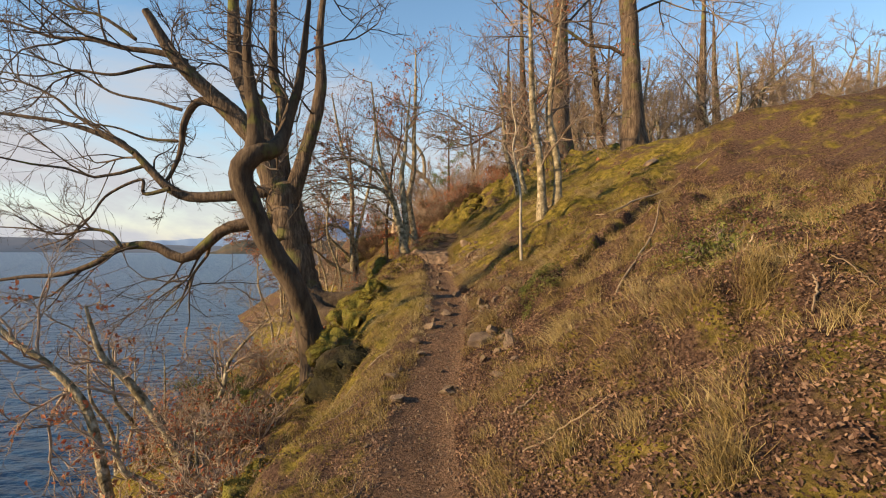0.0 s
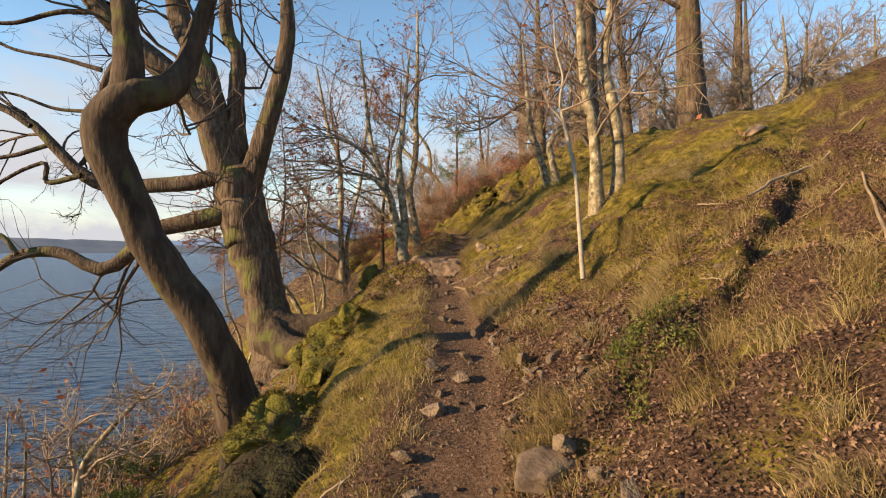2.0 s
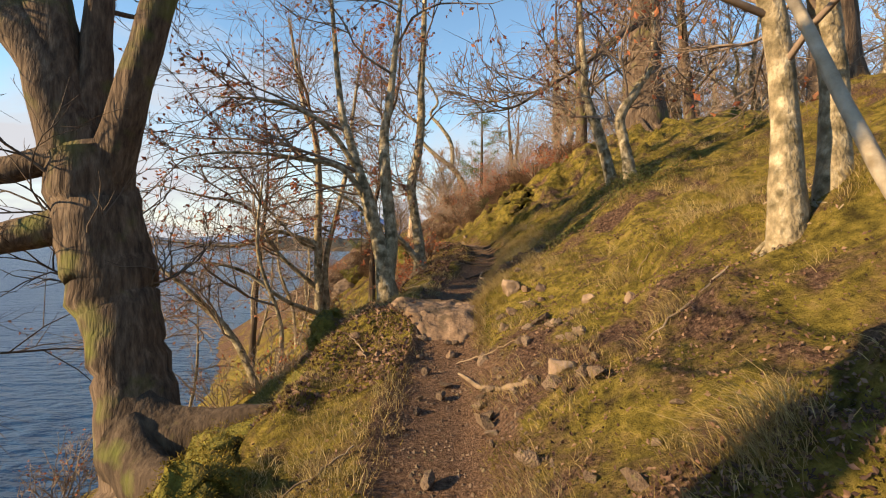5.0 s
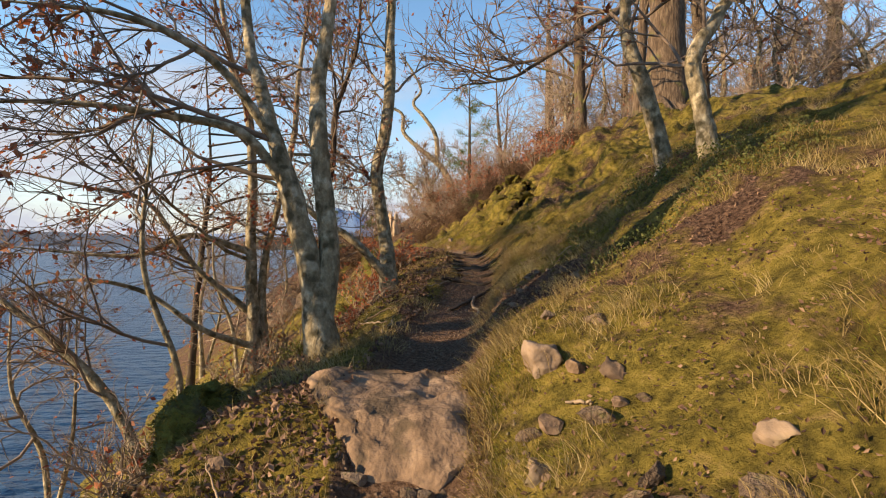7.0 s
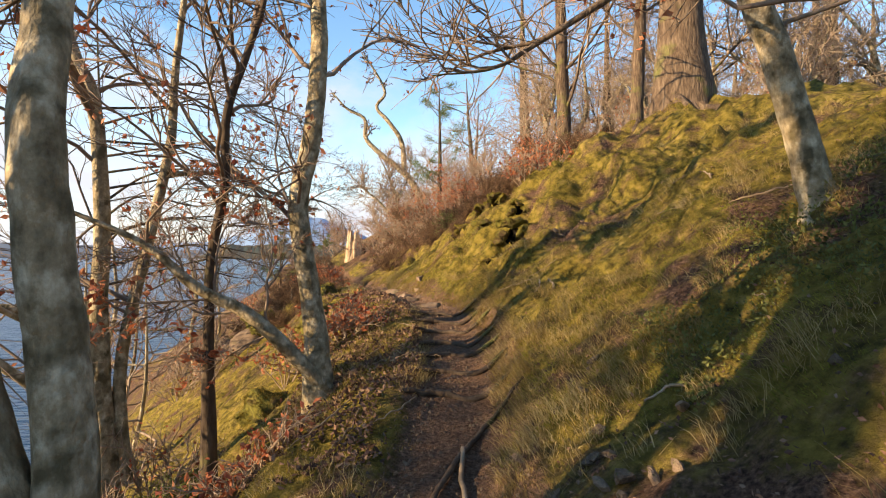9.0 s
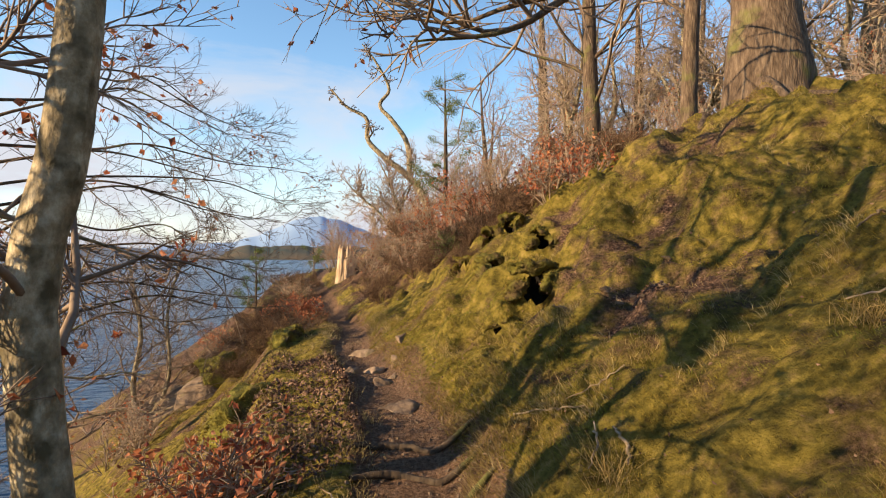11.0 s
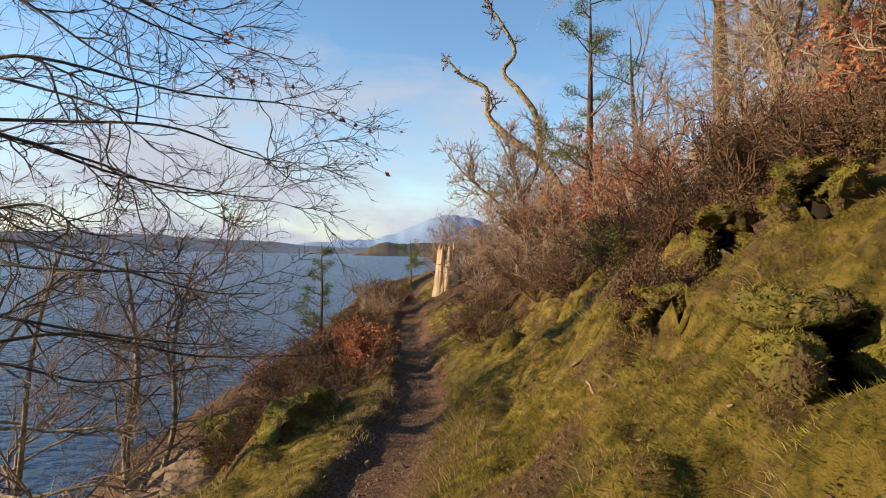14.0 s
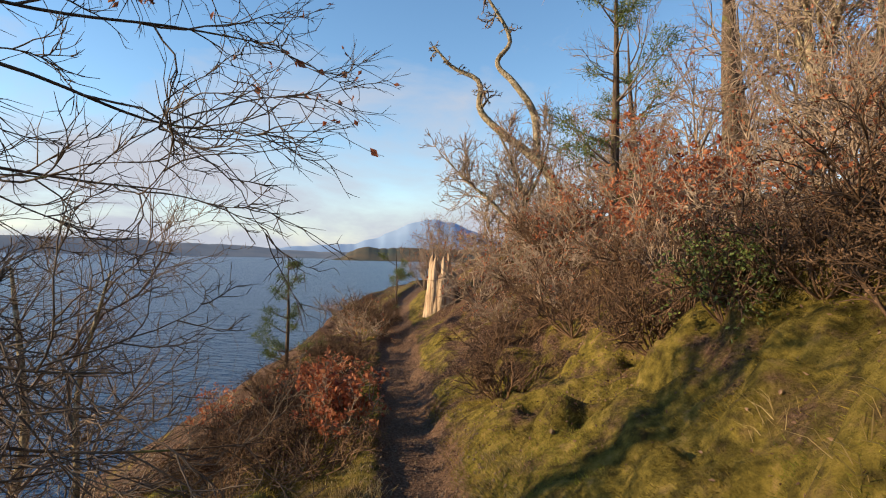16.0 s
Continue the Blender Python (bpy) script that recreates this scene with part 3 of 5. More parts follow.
def distant(name, label, az0, az1, dist, low, colours, profile, steps=160):
    """A ridge on the far side of the lake, from one bearing to another, with a crest height for each bearing."""
    m = bpy.data.materials.new(name)
    m.use_nodes = True
    nn, ll = m.node_tree.nodes, m.node_tree.links
    pp = nn["Principled BSDF"]
    pp.inputs["Roughness"].default_value, pp.inputs["Specular IOR Level"].default_value = 1, 0
    cc = nn.new("ShaderNodeTexCoord")
    zz = nn.new("ShaderNodeTexNoise")
    zz.inputs["Scale"].default_value, zz.inputs["Detail"].default_value = 14.0 / dist, 9
    rr = nn.new("ShaderNodeValToRGB")
    rr.color_ramp.elements[0].position, rr.color_ramp.elements[1].position = .35, .65
    rr.color_ramp.elements[0].color, rr.color_ramp.elements[1].color = (*colours[0], 1), (*colours[1], 1)
    ll.new(cc.outputs["Object"], zz.inputs["Vector"]), ll.new(zz.outputs["Fac"], rr.inputs["Fac"]), ll.new(rr.outputs["Color"], pp.inputs["Base Color"])
    az = np.radians(np.linspace(az0, az1, steps))
    hts = profile(np.degrees(az))
    rows = []
    for k, (dd, hh) in enumerate(((0, 0), (.03, .35), (.07, .7), (.12, 1.0), (.2, .8))):
        d = dist * (1 + dd) * np.ones(steps)
        z = low + (hts * hh + .03 * hts * vnoise(az * 60, np.full(steps, k * .4), 2.2, 90, 3) * (hh > 0))
        rows.append(np.stack([np.sin(az) * d, np.cos(az) * d, z], -1))
    v = np.array(rows)
    ii = np.arange(v.shape[0] * steps).reshape(v.shape[0], steps)
    f = np.stack([ii[:-1, :-1], ii[:-1, 1:], ii[1:, 1:], ii[1:, :-1]], -1).reshape(-1, 4)
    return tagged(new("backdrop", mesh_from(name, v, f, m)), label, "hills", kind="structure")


# distance haze is painted into the base colours of mountain and far shore
distant("far_mountain", "mountain beyond the lake with blue-grey haze put into its colour", -34, 6, 3600, WATER - 5, ((.22, .32, .47), (.24, .34, .49)),
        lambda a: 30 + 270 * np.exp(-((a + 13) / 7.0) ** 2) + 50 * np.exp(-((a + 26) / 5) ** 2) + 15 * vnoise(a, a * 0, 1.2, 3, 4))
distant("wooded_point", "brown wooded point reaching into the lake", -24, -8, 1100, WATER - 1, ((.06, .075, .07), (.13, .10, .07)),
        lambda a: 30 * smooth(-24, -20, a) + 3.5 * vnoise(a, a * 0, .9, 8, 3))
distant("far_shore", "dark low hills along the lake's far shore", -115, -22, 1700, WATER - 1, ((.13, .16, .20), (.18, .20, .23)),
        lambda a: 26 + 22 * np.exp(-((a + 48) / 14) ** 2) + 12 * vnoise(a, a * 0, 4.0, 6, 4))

# ---- trees along the path ----
oak = tree("oak_tree", "huge old oak with dark ridged bark forking above the bank",
     [[(-3.03, 12.8, -.75, .55), (-3.42, 12.9, .75, .40), (-3.78, 13.0, 1.89, .46), (-4.01, 13.0, 3.03, .44)],
      [(-4.05, 13.0, 2.85, .36), (-4.5, 13.0, 4.01, .3), (-5.22, 13.0, 4.81, .25), (-5.83, 12.9, 5.39, .2), (-6.55, 12.8, 6.14, .16), (-7.27, 12.8, 7.28, .1)],
      [(-4.15, 13.0, 2.9, .32), (-4.52, 13.1, 4.58, .26), (-4.89, 13.2, 5.43, .24), (-5.24, 13.3, 6.31, .2), (-5.4, 13.4, 8.95, .1)],
      [(-4.01, 13.1, 2.9, .26), (-4.07, 13.2, 4.34, .17), (-4.07, 13.3, 5.29, .15), (-4.31, 13.3, 6.02, .13), (-4.32, 13.4, 8.76, .06)],
      [(-3.74, 13.0, 2.8, .26), (-3.48, 12.9, 3.54, .2), (-3.17, 12.9, 4.59, .17), (-3.0, 12.9, 5.56, .15), (-3.05, 12.9, 6.7, .1), (-2.84, 12.9, 8.93, .05)]],
     101, "oak_bark", "dark_twig", tip=.0036, stout=.0065, limbs=5, branches=6, twigs=5, sprigs=1, girth=.93, lo=.3, reach=.55, pull=(-.25, -.05, 0), wiggle=.24, sides=24, rough=.06,
     extra=[[(-3.75, 12.95, 2.45, 0.2), (-4.14, 12.8, 2.25, 0.190), (-4.69, 12.7, 2.11, 0.162), (-5.30, 12.7, 1.93, 0.142), (-6.17, 12.7, 1.26, 0.124), (-6.99, 12.7, 1.56, 0.106), (-7.73, 12.7, 1.51, 0.090), (-8.34, 12.7, 1.14, 0.074), (-9.15, 12.7, 0.86, 0.059), (-10.09, 12.7, 0.79, 0.044), (-11.44, 12.7, 0.58, 0.030)],
            [(-7.62, 12.5, 1.52, 0.050), (-7.88, 12.5, 1.84, 0.040), (-8.35, 12.5, 1.93, 0.032), (-9.02, 12.5, 1.81, 0.025), (-9.82, 12.5, 1.94, 0.018), (-11.02, 12.5, 2.00, 0.012)],
            [(-3.75, 12.9, 3.02, 0.17), (-4.2, 12.8, 2.93, 0.165), (-4.83, 12.7, 2.79, 0.144), (-6.05, 12.7, 2.72, 0.125), (-6.66, 12.7, 2.99, 0.108), (-7.07, 12.7, 3.39, 0.092), (-7.55, 12.7, 3.87, 0.076), (-8.37, 12.7, 4.27, 0.062), (-9.32, 12.7, 4.54, 0.047), (-10.68, 12.7, 4.73, 0.033), (-11.76, 12.7, 4.93, 0.020)],
            [(-7.31, 12.4, 3.74, 0.050), (-7.91, 12.4, 4.14, 0.041), (-8.64, 12.4, 4.60, 0.034), (-9.11, 12.4, 5.00, 0.028), (-9.78, 12.4, 5.33, 0.023), (-10.44, 12.4, 5.48, 0.017), (-11.50, 12.4, 5.71, 0.012)],
            [(-6.49, 12.5, 2.90, 0.055), (-7.09, 12.5, 2.78, 0.045), (-7.16, 12.5, 3.12, 0.037), (-7.96, 12.5, 2.75, 0.030), (-8.36, 12.5, 2.22, 0.024), (-8.88, 12.5, 1.74, 0.018), (-9.68, 12.5, 1.47, 0.012)],
            [(-6.31, 12.9, 6.04, 0.100), (-6.86, 12.9, 6.27, 0.080), (-7.83, 12.9, 6.40, 0.065), (-8.66, 12.9, 6.60, 0.051), (-9.62, 12.9, 6.66, 0.039), (-10.59, 12.9, 7.00, 0.027), (-11.69, 12.9, 7.13, 0.015)],
            [(-6.10, 12.9, 5.90, 0.060), (-7.14, 12.9, 5.95, 0.047), (-8.10, 12.9, 5.74, 0.037), (-9.06, 12.9, 5.84, 0.028), (-10.02, 12.9, 5.69, 0.020), (-11.40, 12.9, 5.89, 0.012)],
            [(-5.40, 12.9, 5.03, 0.120), (-6.02, 12.9, 5.09, 0.100), (-6.34, 12.9, 4.61, 0.085), (-6.40, 12.9, 4.12, 0.071), (-6.49, 12.9, 3.70, 0.059), (-6.72, 12.9, 3.22, 0.047), (-6.90, 12.9, 3.08, 0.035)],
            [(-6.41, 12.9, 4.88, 0.045), (-7.13, 12.9, 5.09, 0.036), (-8.09, 12.9, 5.29, 0.029), (-8.93, 12.9, 5.77, 0.023), (-10.03, 12.9, 6.17, 0.017), (-11.41, 12.9, 6.44, 0.012)],
            [(-6.50, 12.9, 4.12, 0.040), (-7.26, 12.9, 4.18, 0.030), (-8.09, 12.9, 4.46, 0.023), (-9.19, 12.9, 4.52, 0.016), (-10.28, 12.9, 4.23, 0.010)],
            [(-7.55, 12.9, 6.61, 0.050), (-8.39, 12.9, 7.16, 0.035), (-9.22, 12.9, 7.43, 0.025), (-10.05, 12.9, 7.98, 0.015)]])
for rows in ([(-3.3, 12.75, .2, .42), (-2.85, 12.7, .12, .34), (-2.45, 12.66, .2, .25), (-2.1, 12.62, .34, .17), (-1.8, 12.6, .42, .11), (-1.5, 12.7, .38, .05)],
             [(-3.2, 12.6, .1, .34), (-2.8, 12.3, -.1, .26), (-2.4, 12.0, -.05, .18), (-2.05, 11.7, -.02, .1), (-1.8, 11.3, -.08, .04)]):
    c = curve_through(rows, 18)
    v, f = tubes(c[None, :, :3] - np.array(oak.location), c[None, :, 3], 14, .12, np.random.default_rng(9))
    part("root", mesh_from("oak_root", v, f, MAT["dark_bark"]), oak, "thick mossy root gripping the bank")
tree("crooked_tree", "dark crooked leaning tree with a mossy elbow",
     [[(-1.98, 8.45, -.45, .24), (-2.06, 8.4, -.14, .22), (-2.17, 8.3, .33, .19), (-2.28, 8.15, .73, .18), (-2.43, 8.05, 1.08, .175), (-2.62, 7.95, 1.38, .17), (-2.77, 7.85, 1.74, .17), (-2.89, 7.8, 2.06, .17),
       (-3.0, 7.75, 2.37, .18), (-3.03, 7.72, 2.62, .19), (-2.93, 7.7, 2.79, .18), (-2.77, 7.75, 2.92, .165), (-2.61, 7.8, 2.95, .14), (-2.53, 8.0, 3.14, .12), (-2.46, 8.1, 3.42, .10), (-2.36, 8.1, 3.76, .085), (-2.26, 8.1, 4.13, .07), (-2.1, 8.0, 5.4, .03)],
      [(-2.86, 7.74, 2.88, .15), (-2.83, 7.75, 3.2, .13), (-2.86, 7.75, 3.55, .11), (-2.92, 7.75, 3.95, .09), (-2.95, 7.7, 4.6, .06), (-2.85, 7.7, 5.8, .02)]],
     102, "dark_bark", "dark_twig", tip=.0034, stout=.007, limbs=7, branches=5, twigs=4, sprigs=1, girth=.95, lo=.72, reach=.3, pull=(-.4, .1, .05), wiggle=.24, rough=.10)
tree("beech_tree", "grey twin-stemmed beech at the path's outer edge",
     [[(-1.04, 14.95, 1.3, .16), (-1.15, 15.0, 1.93, .135), (-1.28, 15.0, 2.41, .13), (-1.37, 15.0, 2.75, .12), (-1.49, 15.0, 3.11, .09), (-1.67, 15.1, 3.65, .075), (-1.83, 15.2, 4.19, .06), (-2.1, 15.4, 6.4, .025)],
      [(-1.06, 14.98, 1.55, .12), (-1.02, 15.05, 2.12, .115), (-1.07, 15.1, 2.5, .11), (-1.11, 15.1, 2.85, .105), (-1.15, 15.1, 3.26, .1), (-1.17, 15.2, 3.79, .085), (-1.1, 15.2, 4.24, .07), (-.95, 15.4, 6.2, .025)]],
     103, limbs=5, branches=6, twigs=6, sprigs=1, lo=.35, reach=.55, leaves=900, pull=(-.5, -.1, -.12), lift=.0,
     extra=[[(-1.4, 15.0, 2.75, .05), (-1.7, 14.8, 3.16, .04), (-2.2, 14.6, 3.25, .03), (-2.74, 14.4, 3.29, .022), (-3.23, 14.2, 3.25, .014), (-3.65, 14.0, 3.12, .006)],
            [(-1.49, 15.0, 3.11, .045), (-1.84, 14.8, 3.65, .036), (-2.21, 14.6, 3.9, .028), (-2.62, 14.4, 3.99, .02), (-3.24, 14.2, 3.98, .008)]])
tree("beech_tree", "grey beech with a curved low bough beside the path",
     [[(-.92, 18.3, 1.5, .15), (-1.01, 18.4, 2.39, .125), (-1.17, 18.5, 3.33, .12), (-1.05, 18.5, 3.93, .115), (-.97, 18.5, 4.7, .105), (-1.0, 18.6, 5.51, .095), (-.96, 18.6, 6.54, .075), (-.96, 18.7, 8.6, .03)]],
     104, limbs=12, branches=6, twigs=6, sprigs=2, lo=.2, reach=.32, leaves=1300, pull=(-.2, 0, 0),
     extra=[[(-.8, 18.3, 1.6, .07), (-1.2, 18.1, 2.11, .065), (-1.51, 18.0, 2.41, .055), (-1.85, 17.9, 2.61, .045), (-2.26, 17.8, 2.98, .03), (-2.9, 17.6, 3.3, .012)]])
tree("young_beech", "slender dark beech growing out of the bank",
     [[(-1.91, 18.3, 1.1, .07), (-1.92, 18.3, 2.13, .06), (-1.89, 18.3, 2.89, .058), (-1.78, 18.3, 3.5, .053), (-1.76, 18.3, 4.17, .05), (-1.59, 18.4, 4.83, .04), (-1.45, 18.4, 5.35, .03), (-1.4, 18.4, 6.6, .012)]],
     105, "dark_bark", limbs=12, branches=6, twigs=6, sprigs=2, lo=.3, reach=.35, leaves=700)
tree("beech_tree", "grey forked beech low on the lake bank",
     [[(-3.10, 18.84, -0.10, 0.175), (-3.21, 18.84, 2.19, 0.133), (-3.19, 18.84, 3.24, 0.119), (-3.29, 18.84, 4.43, 0.104), (-3.58, 18.92, 5.11, 0.0855), (-4.00, 19.10, 7.12, 0.038)],
      [(-2.99, 18.92, 0.58, 0.114), (-3.05, 18.92, 1.71, 0.095), (-2.85, 18.92, 2.72, 0.0855), (-2.57, 18.92, 3.98, 0.0712), (-2.50, 18.92, 4.94, 0.057), (-2.26, 18.92, 6.77, 0.0285)]],
     106, girth=.62, limbs=6, branches=7, twigs=6, sprigs=2, lo=.15, reach=.42, leaves=1300, pull=(-.3, -.15, -.05), lift=.0,
     extra=[[(-3.22, 18.84, 2.14, 0.057), (-4.00, 18.49, 2.39, 0.0427), (-4.68, 18.23, 2.08, 0.0333), (-5.58, 17.97, 2.12, 0.0209), (-6.17, 17.70, 2.19, 0.0095)],
            [(-3.18, 18.84, 1.17, 0.057), (-3.94, 18.40, 1.97, 0.0427), (-4.42, 18.05, 2.85, 0.0333), (-5.16, 17.70, 3.04, 0.0209), (-5.95, 17.44, 3.23, 0.0095)],
            [(-3.13, 18.84, 0.64, 0.057), (-3.76, 18.40, 0.97, 0.0427), (-4.49, 18.05, 1.57, 0.0333), (-5.22, 17.70, 1.74, 0.0209), (-5.93, 17.44, 1.60, 0.0095)],
            [(-2.57, 18.92, 3.71, 0.0285), (-2.17, 19.36, 3.76, 0.019), (-1.82, 19.71, 3.63, 0.0123), (-1.48, 20.06, 3.45, 0.00475)]])
tree("beech_tree", "leaning pale beech on the mossy slope",
     [[(2.47, 16.6, 3.05, .14), (2.34, 16.6, 3.54, .12), (2.16, 16.6, 4.12, .115), (1.98, 16.6, 4.63, .1), (1.93, 16.6, 5.23, .07), (1.8, 16.7, 7.2, .03)]],
     107, limbs=9, branches=7, twigs=7, sprigs=2, lo=.3, reach=.5, leaves=250, pull=(-.1, 0, .05), wiggle=.25)
tree("beech_tree", "bent pale beech on the mossy slope",
     [[(2.46, 15.5, 2.95, .13), (2.34, 15.5, 3.55, .1), (2.26, 15.5, 4.05, .09), (2.53, 15.6, 4.49, .075), (2.78, 15.7, 5.05, .05), (2.76, 15.8, 6.83, .02)]],
     108, limbs=9, branches=7, twigs=6, sprigs=2, lo=.3, reach=.45, leaves=250, wiggle=.26)
tree("beech_tree", "pale beech of a close pair on the slope",
     [[(2.05, 10.9, 2.2, .12), (2.03, 10.95, 3.17, .10), (1.92, 11.0, 3.99, .1), (1.85, 11.0, 4.72, .085), (1.81, 11.1, 6.92, .035)]],
     109, limbs=10, branches=7, twigs=6, sprigs=2, lo=.25, reach=.42, leaves=260, pull=(-.15, 0, 0))
tree("beech_tree", "pale knotted beech of a close pair on the slope",
     [[(2.38, 11.0, 2.3, .12), (2.41, 11.05, 3.13, .105), (2.32, 11.05, 3.73, .115), (2.23, 11.1, 4.29, .09), (2.28, 11.1, 4.97, .075), (2.55, 11.1, 7.0, .035)]],
     110, limbs=10, branches=7, twigs=6, sprigs=2, lo=.3, reach=.42, leaves=200)
tree("birch_sapling", "thin dead pale sapling leaning uphill", [[(1.27, 8.6, 1.3, .035), (1.3, 8.9, 1.95, .032), (1.36, 9.3, 2.46, .03), (1.33, 9.55, 2.93, .027), (1.29, 9.8, 3.4, .024), (1.39, 10.1, 3.84, .02), (1.34, 10.3, 4.27, .018), (1.35, 10.5, 4.86, .008)]],
     111, "birch_bark", "pale_twig", limbs=6, branches=4, twigs=3, sprigs=0, lo=.4, reach=.22, sides=7, category="sapling", roots=False)
rb = np.random.default_rng(112)
boughs = []
for k in range(15):
    f = k / 14
    tip = np.array([-2.35 + rb.uniform(-1.1, .25) + .2 * f, 25.5 + rb.uniform(-.9, 1.3), 2.3 + 3.7 * f + rb.uniform(-.25, .25)])
    foot = np.array([-6.62 + .1 * f, 24.35, 1.9 + 4.6 * f])
    arch = rb.uniform(.2, .6)
    bend = rb.normal(0, .16, (3, 3)) * (1, 1, .6)
    boughs.append([(*foot, .028), (*(foot * .78 + tip * .22 + bend[0] + (0, 0, arch * .8)), .021), (*(foot * .54 + tip * .46 + bend[1] + (0, 0, arch)), .016), (*(foot * .3 + tip * .7 + bend[2] + (0, 0, arch * .6)), .011), (*(foot * .12 + tip * .88 + (0, 0, arch * .12)), .007), (*tip, .003)])
tree("beech_tree", "bare beech on the shore, boughs over the water",
     [[(-6.9, 24.2, -2.2, .2), (-6.8, 24.3, .5, .16), (-6.6, 24.3, 2.6, .14), (-6.5, 24.4, 4.4, .07), (-6.7, 24.5, 7.0, .035), (-6.8, 24.6, 9.5, .012)]],
     112, "dark_bark", "dark_twig", limbs=7, branches=5, twigs=5, girth=.5, sprigs=1, lo=.3, reach=.28, leaves=160, leaf_size=.06, pull=(.35, .12, -.12), lift=.03, wiggle=.2,
     tip=.002, stout=.005, extra=boughs)
tree("shore_tree", "bare many-branched shrub tree at the water's edge",
     [[(-6.3, 28.4, -.6, .09), (-6.5, 28.4, .6, .07), (-6.4, 28.5, 1.8, .06), (-6.8, 28.6, 3.6, .025)],
      [(-6.2, 28.5, -.5, .07), (-5.8, 28.6, .8, .05), (-5.9, 28.7, 2.2, .04), (-5.6, 28.8, 3.6, .015)]],
     113, "beech_bark", limbs=9, branches=7, twigs=6, sprigs=2, lo=.15, reach=.55, wiggle=.25)
tree("shore_tree", "bare many-branched shrub tree at the water's edge",
     [[(-8.2, 27.6, -1.8, .09), (-8.3, 27.6, .2, .07), (-8.0, 27.5, 1.8, .06), (-8.3, 27.6, 4.0, .025)],
      [(-8.1, 27.7, -1.7, .07), (-7.6, 27.6, .2, .05), (-7.5, 27.7, 2.2, .04), (-7.0, 27.8, 4.0, .015)]],
     114, "beech_bark", limbs=9, branches=7, twigs=6, sprigs=2, lo=.15, reach=.55, wiggle=.25)
tree("bank_tree", "small crooked bare tree on the bank below the path",
     [[(-4.45, 7.0, -2.3, .1), (-4.76, 7.0, -.83, .08), (-5.3, 7.0, -.14, .06), (-5.83, 7.0, .23, .05), (-6.6, 7.1, .9, .02)]],
     115, "beech_bark", "pale_twig", stout=.011, limbs=8, branches=6, twigs=5, sprigs=2, lo=.35, reach=.4, wiggle=.3, leaves=120)
tree("bank_tree", "small crooked bare tree on the bank below the path",
     [[(-3.7, 7.6, -1.75, .1), (-4.5, 7.6, -.6, .08), (-4.99, 7.6, -.11, .06), (-5.3, 7.7, .6, .03)],
      [(-3.75, 7.6, -1.6, .08), (-3.3, 7.7, -.7, .05), (-3.2, 7.8, -.2, .035), (-2.7, 7.9, .4, .015)]],
     116, "beech_bark", "pale_twig", stout=.011, limbs=7, branches=6, twigs=5, sprigs=2, lo=.3, reach=.45, wiggle=.3, leaves=160)
tree("bank_tree", "small pale bare tree leaning from the bank over the water",
     [[(-3.4, 16.6, -.9, .1), (-3.9, 16.6, .3, .08), (-4.6, 16.4, 1.2, .06), (-5.4, 16.2, 1.9, .02)],
      [(-3.4, 16.7, -.8, .07), (-3.2, 16.7, .6, .05), (-3.6, 16.6, 2.0, .04), (-3.5, 16.6, 3.6, .015)]],
     117, "beech_bark", limbs=6, branches=6, twigs=4, sprigs=1, lo=.2, reach=.55, wiggle=.22, pull=(-.2, -.2, 0), leaves=200)

for k, (x, y, h) in enumerate(((-5.2, 9.2, 2.2), (-3.2, 6.0, 1.2), (-6.4, 10.4, 2.6), (-5.6, 17.8, 3.4), (-4.6, 21.8, 3.6))):
    z = ground(x, y)
    tree("bank_tree", "small crooked bare tree on the bank below the path",
         [[(x, y, z - .2, .06), (x - .2, y + .1, z + h * .3, .05), (x - .5, y - .1, z + h * .6, .035), (x - .6, y, z + h, .012)], [(x, y, z, .045), (x + .3, y, z + h * .4, .035), (x + .2, y + .2, z + h * .9, .01)]],
         120 + k, "beech_bark", "pale_twig", limbs=6, branches=6, twigs=5, sprigs=1, lo=.25, reach=.55, wiggle=.3, leaves=120, lift=.02)

# ---- tall trees up the slope and along the ridge ----
def tall(at, r, h, seed, lean=(0, 0), bark="beech_bark", label="tall bare tree with a straight grey trunk up the slope", **k):
    x, y = at
    z = ground(x, y)
    rows = [(x, y, z - .1, r * 1.1), (x + lean[0] * .2, y + lean[1] * .2, z + h * .2, r * .9), (x + lean[0] * .5, y + lean[1] * .5, z + h * .45, r * .75),
            (x + lean[0] * .8, y + lean[1] * .8, z + h * .7, r * .45), (x + lean[0], y + lean[1], z + h, r * .1)]
    return tree("tall_tree", label, [rows], seed, bark, k.pop("twig", "pale_twig"), limbs=k.pop("limbs", 14), branches=6, twigs=7, sprigs=k.pop("sprigs", 0), lo=k.pop("lo", .25), reach=k.pop("reach", .38), group="trees up the slope", tip=.007, girth=.95, **k)


tall((6.08, 16.66), .34, 13, 201, (-.4, .3), "oak_bark")
tall((5.49, 24.8), .5, 15, 202, (.2, .5), "oak_bark", label="massive bare oak trunk on the mossy crest",
     twig="twig", limbs=8, extra=[[(5.5, 24.7, 9.5, .16), (4.4, 23.2, 8.4, .11), (3.2, 22.0, 7.2, .07), (1.8, 22.0, 6.3, .045), (1.1, 22.0, 5.9, .03), (.1, 21.8, 5.7, .01)]])
tall((5.41, 34.3), .3, 14, 203, (-.3, 0), "oak_bark")
tall((6.0, 28.7), .2, 13, 204, (.5, 0), "oak_bark")
ridge = tall((18, 37), .45, 16, 205, (.5, .3), "oak_bark")
ridge_b = tall((9.5, 31), .28, 13, 206, (-.8, .5), "oak_bark", lo=.15)
